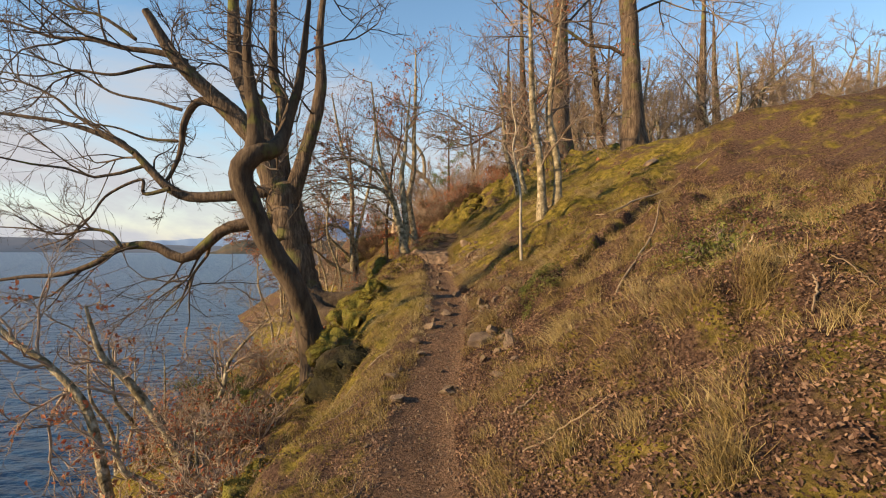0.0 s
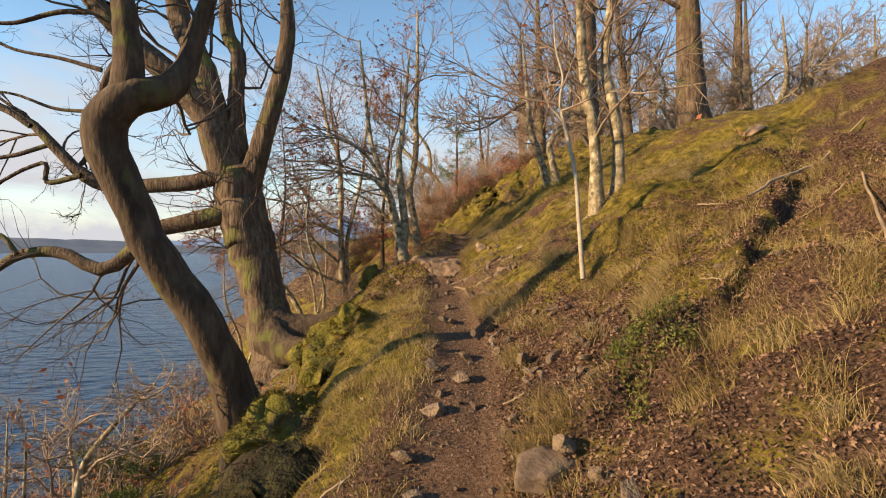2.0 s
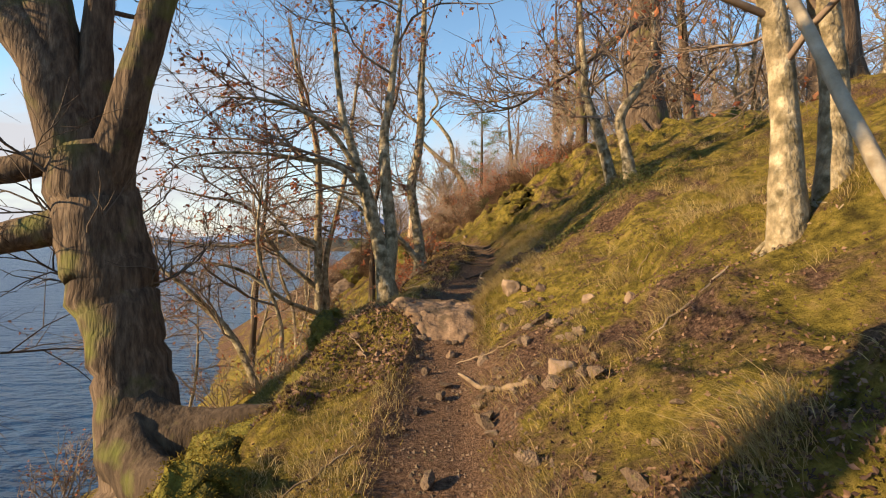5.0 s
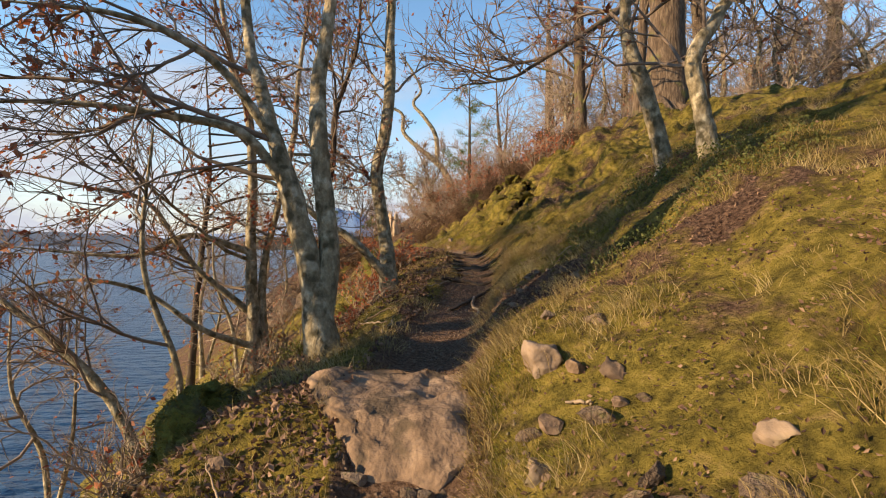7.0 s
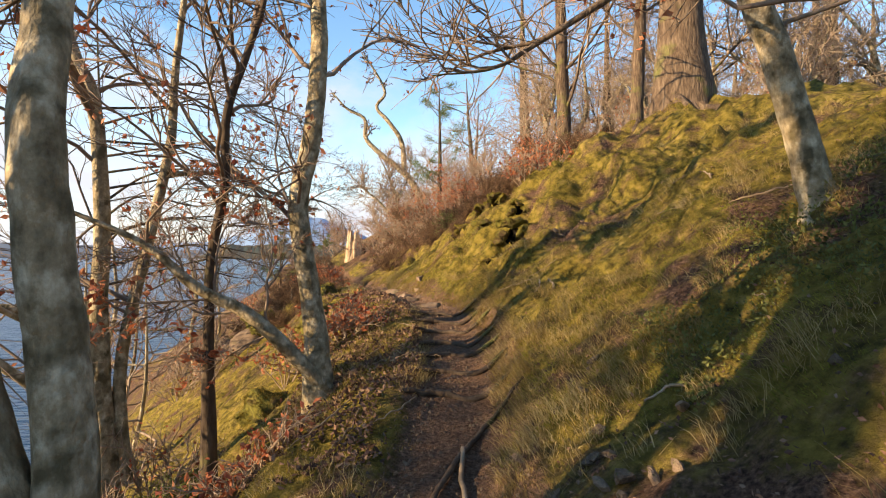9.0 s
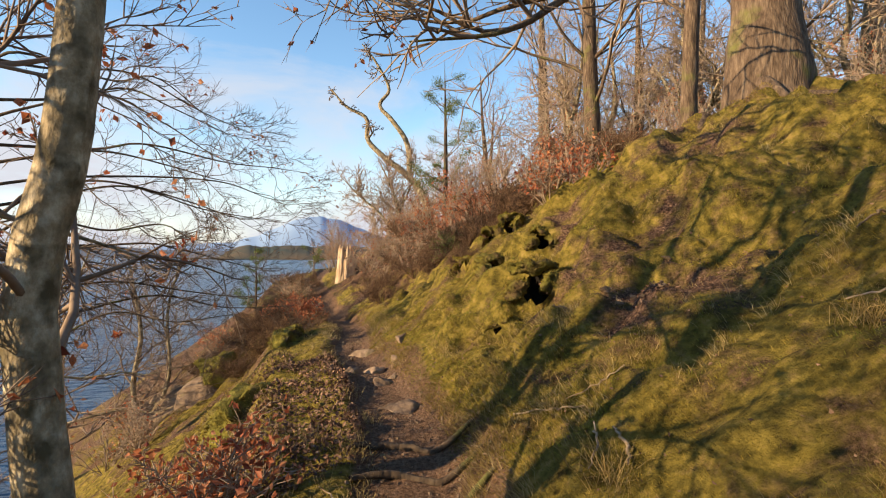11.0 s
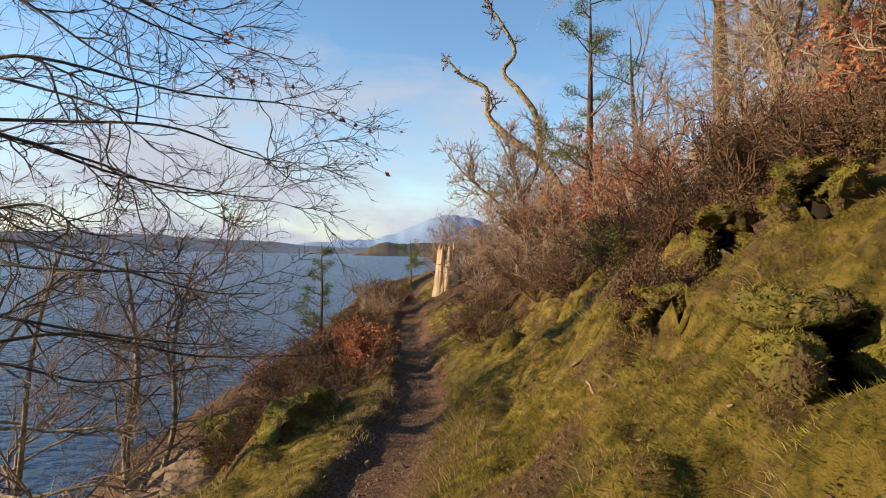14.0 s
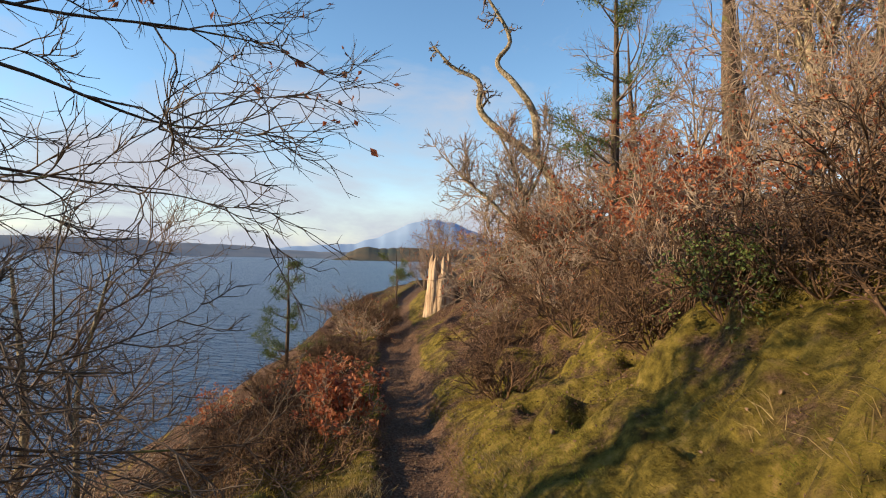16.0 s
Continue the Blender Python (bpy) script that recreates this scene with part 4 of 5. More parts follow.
cx, cy = 13.0, 38.0
cz = ground(cx, cy)
ridge_c = tree("tall_tree", "spreading bare oak with a crooked crown on the ridge",
               [[(cx, cy, cz - .2, .34), (cx + .1, cy, cz + 1.6, .27), (cx - .2, cy + .1, cz + 3.2, .22), (cx + .4, cy, cz + 5, .15), (cx + .2, cy + .3, cz + 8.5, .05)],
                [(cx - .1, cy, cz + 2.2, .16), (cx - 1.2, cy + .3, cz + 3.6, .13), (cx - 1.7, cy, cz + 5.2, .1), (cx - 2.9, cy + .2, cz + 7.2, .04)],
                [(cx, cy, cz + 2.8, .15), (cx + 1.3, cy - .4, cz + 4.0, .12), (cx + 1.7, cy - .2, cz + 5.4, .09), (cx + 3.0, cy - .6, cz + 6.8, .03)]],
               207, "beech_bark", "pale_twig", limbs=9, branches=7, twigs=7, sprigs=1, lo=.25, reach=.55, wiggle=.3, tip=.008, group="trees up the slope")
rng = np.random.default_rng(7)
for x, y, s in ((12, 31, .9), (17, 31, 1), (22, 37, 1.1), (27, 41, 1.1), (9.5, 36, .9), (30, 45, 1.2), (7.6, 40, .9), (11, 46, 1), (36, 52, 1.2), (17.5, 43, 1), (28, 34, 1.1), (20, 28, .8), (5.5, 38, .8), (25, 30, .9), (34, 38, 1.1), (15, 35, .8)):
    c = copy_thing(ridge_c, pose(x, y, ground(x, y) - .1, 0, 0, float(rng.uniform(0, 360))))
    c.scale = (s, s, s)
for x, y, s in ((9, 40, .9), (13, 44, 1.1), (6, 46, .9), (18, 52, 1), (3.5, 52, .8), (10, 56, 1), (23, 44, 1), (27, 58, 1.1), (15, 66, 1), (4, 64, .9), (31, 50, 1), (24, 66, 1)):
    src = (ridge, ridge_b)[int(rng.integers(2))]
    m = pose(x, y, ground(x, y) - .1, 0, 0, float(rng.uniform(0, 360)))
    c = copy_thing(src, m)
    c.scale = (s, s, s)


# ---- rocks and stones ----
def rock_mesh(name, size, seed, mat, cuts=9, level=2, soft=.02, planes=(), keep=(.45, .8)):
    """A weathered lump: a sphere cut flat on several sides, then roughened."""
    rng = np.random.default_rng(seed)
    bm = bmesh.new()
    bmesh.ops.create_icosphere(bm, subdivisions=level, radius=1.0)
    v = np.array([q.co[:] for q in bm.verts])
    for _ in range(cuts):
        d = rng.normal(size=3)
        d /= np.linalg.norm(d)
        over = np.maximum(v @ d - rng.uniform(*keep), 0)
        v -= over[:, None] * d
    for dx, dy, dz, lim in planes:
        d = np.array([dx, dy, dz]) / math.sqrt(dx * dx + dy * dy + dz * dz)
        v -= np.maximum(v @ d - lim, 0)[:, None] * d
    v *= np.array(size)
    for q, co in zip(bm.verts, v):
        q.co = co + Vector(noise.noise_vector(Vector(co * 3.1) + Vector((seed, seed * .7, 0)))) * soft * 2 + Vector(noise.noise_vector(Vector(co * 9.0) + Vector((seed, 0, seed)))) * soft + Vector(noise.noise_vector(Vector(co * 24.0) + Vector((0, seed, seed)))) * soft * .5
    me = bpy.data.meshes.new(name)
    bm.to_mesh(me)
    bm.free()
    me.polygons.foreach_set("use_smooth", np.full(len(me.polygons), level > 2))
    me.materials.append(MAT[mat])
    return me


def rock(name, label, at, size, seed, mat="rock", turn=(0, 0, 0), level=3, group="", soft=.02, cuts=9, planes=()):
    ob = new(name, rock_mesh(name, size, seed, mat, cuts, level, soft, planes))
    ob.matrix_world = pose(*at, *turn)
    return tagged(ob, label, "rock", group)


rock("boulder", "large pinkish-brown boulder forming a step in the path", (.04, 13.46, .86), (1.02, .9, .97), 3, "red_rock", (0, 0, 6), 5, soft=.035, cuts=6,
     planes=((.05, -.12, 1, .58), (0, -1, .25, .70), (-.9, -.45, .3, .72), (.85, -.5, .25, .64), (.2, -1, -.1, .66), (-.3, -.8, .6, .68), (.5, -.7, .6, .66)))
for dx, dy, s in ((-.80, -.75, .09), (-.62, -.9, .07), (.1, -.95, .08), (-.2, -1.0, .06), (.68, -.7, .09), (-.95, -.45, .08), (.85, -.45, .07), (.6, -.95, .06), (.95, -.8, .05)):
    rock("stone", "broken stone fallen from the boulder step", (-.16 + dx, 13.55 + dy, ground(-.16 + dx, 13.55 + dy) + s * .2), (s, s * .8, s * .7), int(50 + dx * 40), "red_rock", (12, -20, dx * 200), 2, "loose stones", .012, 14)
# this hump's shade comes from its darker moss colour
rock("mossy_rock", "moss-covered hump beside the path, its shade put into a dark colour", (-1.33, 7.12, -.48), (.48, .44, .56), 5, "shaded_moss", level=4, soft=.08, cuts=3)
rock("mossy_rock", "moss-grown rock at the crooked tree's foot", (-1.72, 8.2, -.05), (.45, .6, .38), 6, "moss", level=4, soft=.06)
rock("mossy_rock", "yellow mossy outcrop on the lake bank", (-4.5, 28.15, .84), (.58, .6, .5), 7, "moss", level=4, soft=.06)
rock("outcrop", "grey rock outcrop under a mossy cap on the bank", (-4.75, 28.2, -.1), (.7, .7, 1.05), 8, "path_stone", level=4, soft=.06)
rock("outcrop", "grey rock outcrop on the lake bank", (-5.75, 28.6, -.6), (.8, .75, 1.2), 9, "path_stone", level=4, soft=.06)
rock("mossy_rock", "moss-grown root mound beside the old oak", (-1.95, 12.2, .0), (.5, .75, .55), 10, "moss", level=4, soft=.07)
rock("mossy_rock", "moss-grown lip of the bank", (-1.5, 12.9, .45), (.32, .8, .35), 12, "moss", level=4, soft=.06)
rock("mossy_rock", "small moss-grown rock above the bank", (-1.9, 20.4, .9), (.5, .6, .4), 13, "moss", level=4, soft=.06)
for x, y, sx, sy, sz in ((-1.75, 4.9, .28, .8, .22), (-1.55, 8.6, .3, .8, .3), (-1.6, 10.2, .3, .9, .32), (-2.1, 11.2, .35, .7, .35), (-1.5, 14.0, .28, .6, .25), (-1.75, 11.5, .3, .5, .3), (-1.55, 10.9, .3, .5, .3), (-1.35, 10.3, .26, .45, .26), (-1.45, 9.4, .28, .5, .28), (-1.9, 16.4, .35, .8, .3), (-1.7, 22.3, .35, .8, .3), (-2.4, 26.6, .35, .7, .28)):
    rock("mossy_rock", "moss-grown hump along the lip of the bank", (x, y, ground(x, y) - .04), (sx, sy, sz), int(x * 31 + y * 17 + 90), "moss", (0, -15, 0), 4, soft=.07, cuts=4)
for x, y, z, sx, sy, sz, q in ((.58, 13.32, 1.68, .24, .2, .13, 61), (.9, 13.42, 1.90, .22, .16, .12, 62), (.82, 12.95, 1.70, .17, .14, .1, 63), (.88, 11.32, 1.40, .14, .12, .08, 64), (1.33, 11.66, 1.76, .16, .12, .09, 65), (.45, 12.6, 1.3, .15, .13, .1, 66), (1.15, 12.2, 1.72, .17, .13, .09, 67), (.25, 12.2, 1.1, .13, .12, .09, 68)):
    rock("embedded_rock", "brown rock set in the mossy edge of the path", (x, y, ground(x, y) - sz * .25), (sx * .7, sy * .65, sz * .85), q, "path_stone", (6, -24, q * 37), 4, "rocks in the bank", .03, 18)
rock("embedded_rock", "low mossy boulder at the side of the path", (.12, 21.4, 2.05), (.36, .3, .17), 69, "path_stone", (0, -6, 20), 4, soft=.04)
for x, y, sx, sy, sz, q in ((-.35, 22.7, .2, .16, .08, 70), (-.6, 22.6, .16, .13, .07, 71), (-.2, 22.2, .14, .12, .07, 72), (-.1, 23.4, .15, .12, .09, 73), (-.15, 23.0, .12, .1, .07, 74)):
    rock("flat_stone", "grey stone trodden into the path", (x, y, ground(x, y) + .01), (sx, sy, sz), q, "path_stone", (5, -8, q * 31), 3, "loose stones", .015, 14)
rock("flat_stone", "flat grey stone lying in the path", (.42, 6.1, .40), (.27, .2, .1), 14, "path_stone", (8, -14, 30), 3, soft=.01, planes=((0, 0, 1, .4), (1, .3, .2, .66), (-.8, .6, .1, .6), (.2, -1, .1, .6), (-.6, -.7, .2, .7)))
rock("flat_stone", "flat pale stone lying in the path", (-.67, 23.97, 2.13), (.27, .22, .1), 15, "path_stone", (4, -8, 20), 3)
rock("flat_stone", "white stone set in the mossy slope", (4.29, 10.9, ground(4.29, 10.9)), (.25, .14, .08), 16, "rock", (0, -25, 10), 3)
rock("flat_stone", "pale stone on the slope above the path", (.69, 10.95, ground(.69, 10.95) + .02), (.13, .1, .07), 17, "rock", (0, -20, 50), 3)


def moss_fur(ob, seed, count=2600, length=.035, clear=.15, mat="grass"):
    """Short moss shoots all over the upper side of a mossy rock, a part of it."""
    r = np.random.default_rng(seed)
    me = ob.data
    co = np.array([q.co[:] for q in me.vertices])
    no = np.array([q.normal[:] for q in me.vertices])
    good = np.nonzero(no[:, 2] > -clear)[0]
    k = good[r.integers(0, len(good), count)]
    size = np.linalg.norm(co.max(0) - co.min(0)) / 60
    p0 = co[k] + r.normal(0, size, (count, 3)) * .8 - no[k] * .012
    d = no[k] + r.normal(0, .5, (count, 3)) + np.array([0, 0, -.25])
    d /= np.linalg.norm(d, axis=1, keepdims=True)
    side = np.cross(d, r.normal(size=(count, 3)))
    side /= np.linalg.norm(side, axis=1, keepdims=True)
    L = length * r.uniform(.5, 1.3, (count, 1))
    v = np.stack([p0 - side * .004, p0 + side * .004, p0 + d * L], 1).reshape(-1, 3)
    tagged(part("moss_coat", mesh_from("moss_coat", v, np.arange(len(v)).reshape(-1, 3), MAT[mat]), ob, "shaggy moss"), kind="stuff")


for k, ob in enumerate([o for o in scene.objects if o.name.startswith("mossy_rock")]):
    moss_fur(ob, k, 6500, .028, mat="shaded_moss" if ob.data.materials[0].name == "shaded_moss" else "grass")

stone_kinds = [rock_mesh("stone", (1, rng.uniform(.5, .9), rng.uniform(.3, .6)), 40 + k, "path_stone", 22, 2, .03, keep=(.3, .62)) for k in range(10)]
places = []
for y0, y1, u0, u1, count, s0, s1 in ((4.8, 9.0, -.5, 1.0, 52, .05, .19), (9.0, 13.2, -.3, 1.1, 48, .05, .16), (13.6, 17.5, .3, 1.5, 18, .04, .12), (15, 21, -.4, .5, 14, .03, .07), (2.4, 9, .8, 3.2, 20, .03, .08),
                                      (22, 26, -.3, .5, 14, .04, .12), (24.5, 27.5, .8, 1.8, 6, .05, .1), (.5, 5, -.6, .8, 14, .03, .07), (14.4, 15.8, .5, 1.2, 26, .04, .11), (10.6, 12.2, .25, 1.0, 22, .05, .13), (20.1, 21.1, 1.6, 2.4, 10, .04, .1), (6.6, 8.6, .2, 1.3, 38, .05, .15)):
    for _ in range(count):
        y, u = rng.uniform(y0, y1), rng.uniform(u0, u1)
        places.append((float(track_x(y)) + u, y, rng.uniform(s0, s1) * rng.uniform(.75, 1.25)))
for k, (x, y, s) in enumerate(places):
    ob = new("stone", stone_kinds[k % 10])
    ob.matrix_world = pose(x, y, ground(x, y) + s * .17, float(rng.uniform(-30, 30)), float(rng.uniform(-45, 5)), float(rng.uniform(0, 360))) @ Matrix.Scale(s, 4)
    tagged(ob, "loose angular brown stone on the trodden ground", "stone", "loose stones")

# hollows under overhanging mossy blocks; near-black bowls stand in for their deep shade
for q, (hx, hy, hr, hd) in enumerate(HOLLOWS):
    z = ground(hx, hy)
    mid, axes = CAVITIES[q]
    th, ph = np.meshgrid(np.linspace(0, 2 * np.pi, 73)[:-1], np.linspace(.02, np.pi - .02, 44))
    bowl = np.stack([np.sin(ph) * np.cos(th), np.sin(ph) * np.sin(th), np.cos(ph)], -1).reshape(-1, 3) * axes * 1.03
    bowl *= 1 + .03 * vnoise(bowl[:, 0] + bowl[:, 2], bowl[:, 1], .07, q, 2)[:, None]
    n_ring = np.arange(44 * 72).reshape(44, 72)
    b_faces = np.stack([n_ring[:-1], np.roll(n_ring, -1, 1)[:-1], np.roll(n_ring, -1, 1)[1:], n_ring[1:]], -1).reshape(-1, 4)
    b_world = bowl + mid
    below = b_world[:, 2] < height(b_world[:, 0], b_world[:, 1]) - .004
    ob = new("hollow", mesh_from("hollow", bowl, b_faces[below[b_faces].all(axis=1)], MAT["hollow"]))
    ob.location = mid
    tagged(ob, "dark earth hollow in the mossy bank, its deep shade put into the colour", "hollow")
    for dx, dy, dz, sx, sy, sz in ((-.1, .9, 1.15, 1.35, .8, .42), (1.2, .3, .1, .7, .9, 1.0), (-1.2, .1, -.3, .6, .8, .8)):
        ob = rock("mossy_block", "moss-covered block around a dark hollow", (hx + dx * hr, hy + dy * hr, z + dz * hr), (sx * hr, sy * hr, sz * hr), int(hy * 10 + dx * 7 + 50), "moss", level=4, soft=.05, cuts=3)
        moss_fur(ob, q + int(dx * 5 + 20), 2200, .024)


# ---- roots, sticks and logs ----
def stick(name, label, rows, mat="stick", sides=7, category="stick", group=""):
    c = curve_through(rows, 14)
    org = c[0, :3].copy()
    r = np.random.default_rng(int(abs(org[0] * 100 + org[1] * 10)))
    c[1:-1, :3] += r.normal(0, .006, (12, 3))
    v, f = tubes(c[None, :, :3] - org, c[None, :, 3], sides, .06, r)
    ob = new(name, mesh_from(name, v, f, MAT[mat]))
    ob.location = org
    return tagged(ob, label, category, group)


def on_ground(rows, lift=.02):
    return [(x, y, ground(x, y) + lift, r) for x, y, r in rows]


stick("branch", "pale fallen branch lying beside the path", on_ground([(.02, 12.1, .014), (.22, 11.6, .022), (.42, 11.2, .026), (.56, 11.0, .02)], .0))
stick("root", "bare tree root crossing the path", on_ground([(.02, 16.0, .012), (.18, 16.5, .018), (.3, 16.8, .018), (.5, 17.1, .016), (.75, 17.3, .01)], .02), "dark_bark", category="root")
stick("root", "bare tree root running down the path", on_ground([(.28, 16.8, .016), (.25, 16.3, .016), (.3, 15.9, .014), (.26, 15.6, .008)], .02), "stick", category="root")
for y in (17.6, 18.1, 18.6, 19.0, 19.5, 19.9, 20.3):
    x = float(track_x(y))
    stick("root", "worn root forming a low step across the path", on_ground([(x - .45, y - .08, .02), (x - .15, y + .03, .028), (x + .15, y - .02, .026), (x + .42, y + .1, .018)], .012), "dark_bark", category="root", group="root steps")
stick("root", "pale twisted root on the mossy slope", on_ground([(.36, 24.75, .006), (.42, 24.62, .010), (.47, 24.5, .011), (.56, 24.42, .006)], .03), category="root")
stick("branch", "fallen branch on the leafy slope", on_ground([(1.7, 5.3, .01), (2.1, 5.8, .014), (2.6, 6.5, .014), (3.0, 7.2, .008)], .05))
stick("branch", "long fallen branch on the slope", on_ground([(2.6, 8.0, .01), (3.2, 8.5, .016), (4.0, 9.1, .015), (4.8, 9.5, .008)], .06))
for k in range(64):
    y = float(rng.uniform(2.5, 21))
    u = float(rng.choice([rng.uniform(-1.1, -.3), rng.uniform(.2, 3.2), rng.uniform(.2, 3.2)]))
    x = float(track_x(y)) + u
    a, ln, r = rng.uniform(0, 6.28), rng.uniform(.15, .6), rng.uniform(.004, .011)
    dx, dy = math.cos(a) * ln * .5, math.sin(a) * ln * .5
    za, zb = ground(x - dx, y - dy), ground(x + dx, y + dy)
    stick("twig", "dry fallen twig on the ground", [(x - dx, y - dy, za + .03, r * .7), (x + .03, y, max(ground(x, y), (za + zb) / 2) + .03, r), (x + dx, y + dy, zb + .03, r * .5)], sides=5, category="twig", group="fallen twigs")

# ---- the broken stump, dead tree and pines ----
def snag(at):
    x, y, z = at
    e = thing("broken_stump", at, "splintered pale stump of a snapped tree beside the path", "stump")
    rng2 = np.random.default_rng(5)
    for k in range(22):
        a = 2 * math.pi * (k + rng2.uniform(-.3, .3)) / 22
        dx, dy = .27 * math.cos(a), .19 * math.sin(a)
        h = float(np.interp(dx, [-.3, -.16, -.1, -.03, .02, .12, .2, .3], [1.15, 1.28, .75, .7, 1.34, 1.15, .8, .5])) * rng2.uniform(.82, 1.02)
        w = rng2.uniform(.055, .085)
        rows = [(dx * 1.35, dy * 1.35, -.35, w * 1.3), (dx * 1.08, dy * 1.1, h * .3, w), (dx, dy, h * .65, w * .85), (dx * .97, dy, h * .9, w * .5), (dx * .95 + rng2.normal(0, .012), dy, h, w * .08)]
        c = curve_through(rows, 14)
        v, f = tubes(c[None, :, :3], c[None, :, 3], 7, .28, rng2)
        part("splinter", mesh_from("splinter", v, f, MAT["dead_wood"]), e)
    c = curve_through([(.40, -.03, -.35, .2), (.33, -.05, .12, .14), (.27, -.05, .45, .05)], 8)
    v, f = tubes(c[None, :, :3], c[None, :, 3], 10, .12, rng2)
    part("bark_base", mesh_from("bark_base", v, f, MAT["dark_bark"]), e, "dark bark-covered base")
    return e


snag((-2.8, 34.4, min(ground(-2.8, 34.4), 2.72)))
tree("dead_tree", "gnarled dead tree bleached by the sun on the shore slope",
     [[(-.2, 43.3, 5.0, .32), (-.61, 43.3, 6.54, .26), (-1.44, 43.3, 7.58, .22), (-2.69, 43.2, 8.59, .18), (-3.44, 43.2, 9.4, .15), (-3.49, 43.1, 10.43, .12), (-4.51, 43.0, 11.02, .09), (-5.22, 43.0, 11.84, .04)],
      [(-1.33, 43.3, 7.37, .2), (-1.44, 43.3, 9.14, .17), (-2.16, 43.2, 10.29, .15), (-2.84, 43.2, 11.13, .12), (-2.38, 43.2, 11.98, .1), (-3.05, 43.2, 13.3, .07), (-3.75, 43.2, 14.22, .03)]],
     301, "beech_bark", "twig", limbs=7, branches=5, twigs=4, sprigs=0, lo=.55, reach=.13, wiggle=.4, tip=.012, roots=False)


hz = ground(-1.5, 37.4)
tree("hawthorn_tree", "small pale bare tree with a spreading crown behind the stump",
     [[(-1.5, 37.4, hz - .1, .11), (-1.35, 37.4, hz + .9, .085), (-1.6, 37.4, hz + 1.8, .06), (-2.2, 37.4, hz + 3.1, .02)],
      [(-1.5, 37.4, hz + .2, .08), (-2.2, 37.3, hz + 1.0, .06), (-2.8, 37.2, hz + 1.5, .04), (-3.6, 37.2, hz + 2.3, .012)],
      [(-1.38, 37.4, hz + .9, .06), (-.9, 37.4, hz + 2.0, .04), (-.7, 37.5, hz + 3.2, .012)]],
     302, "beech_bark", "pale_twig", limbs=8, branches=7, twigs=6, sprigs=1, lo=.25, reach=.5, wiggle=.24, tip=.006, roots=False)


def pine(at, h, seed, label, tiers=7, spread=.32):
    rng2 = np.random.default_rng(seed)
    x, y, z = at
    e = thing("pine_sapling" if h < 3 else "pine_tree", at, label, "pine")
    c = curve_through([(0, 0, -.15, h * .016 + .008), (.02, 0, h * .5, h * .01 + .004), (-.02, .01, h, .004)], 12)
    v, f = tubes(c[None, :, :3], c[None, :, 3], 7)
    part("trunk", mesh_from("pine_trunk", v, f, MAT["oak_bark"]), e)
    boughs, needles = [], []
    for k in range(tiers):
        zt = h * (.12 + .83 * (k + rng2.uniform(-.35, .35)) / tiers)
        n = int(rng2.integers(1, 5))
        for q in range(n):
            a = rng2.uniform(0, 6.28)
            ln = h * spread * (1 - .75 * k / tiers) * rng2.uniform(.2, 1.35)
            d = np.array([math.cos(a), math.sin(a), rng2.uniform(0, .6)])
            t = np.linspace(0, 1, 6)[:, None]
            p = np.array([0, 0, zt]) + d * ln * t + np.array([*rng2.normal(0, .12, 2), rng2.uniform(.05, .5)]) * ln * t ** 2
            boughs.append(p)
            m = int(200 * ln / h * 3) + 110
            s = np.clip(rng2.choice([.62, .8, .97], m, p=[.2, .3, .5]) + rng2.normal(0, .06, m), .3, 1)
            base = np.stack([np.interp(s, t[:, 0], p[:, j]) for j in range(3)], -1) + rng2.normal(0, .03 + .012 * h, (m, 3)) * [1, 1, .6]
            dirs = d * .6 + rng2.normal(0, 1.0, (m, 3)) + np.array([0, 0, .3])
            dirs /= np.linalg.norm(dirs, axis=1, keepdims=True)
            L = (.06 + .012 * h) * rng2.uniform(.7, 1.2, (m, 1))
            side = np.cross(dirs, rng2.normal(size=(m, 3)))
            side /= np.linalg.norm(side, axis=1, keepdims=True)
            wd = .0028 + .0008 * h
            needles.append(np.stack([base - side * wd, base + side * wd, base + dirs * L], 1))
    for p, tuft in zip(boughs, needles):
        v, f = tubes(p[None], np.linspace(.006 + .003 * h, .003, 6)[None], 4)
        limb = part("bough", mesh_from("pine_bough", v, f, MAT["twig"]), e)
        v = tuft.reshape(-1, 3)
        tagged(part("needles", mesh_from("pine_needles", v, np.arange(len(v)).reshape(-1, 3), MAT["needle"], False), limb, "sparse green needles"), kind="stuff")
    e.location = at
    return e


pine((-5.05, 32.0, ground(-5.05, 32.0)), 3.85 - ground(-5.05, 32.0), 1, "slim young pine on the lake bank", 7, .24)
pine((.45, 33.4, ground(.45, 33.4)), 5.6, 2, "taller pine among the russet bushes", 12, .22)
pine((-4.4, 36.2, ground(-4.4, 36.2)), 1.6, 3, "small bushy pine behind the stump", 5, .4)
pine((-3.6, 8.9, ground(-3.6, 8.9)), 1.0, 4, "low green pine seedling on the bank", 4, .5)


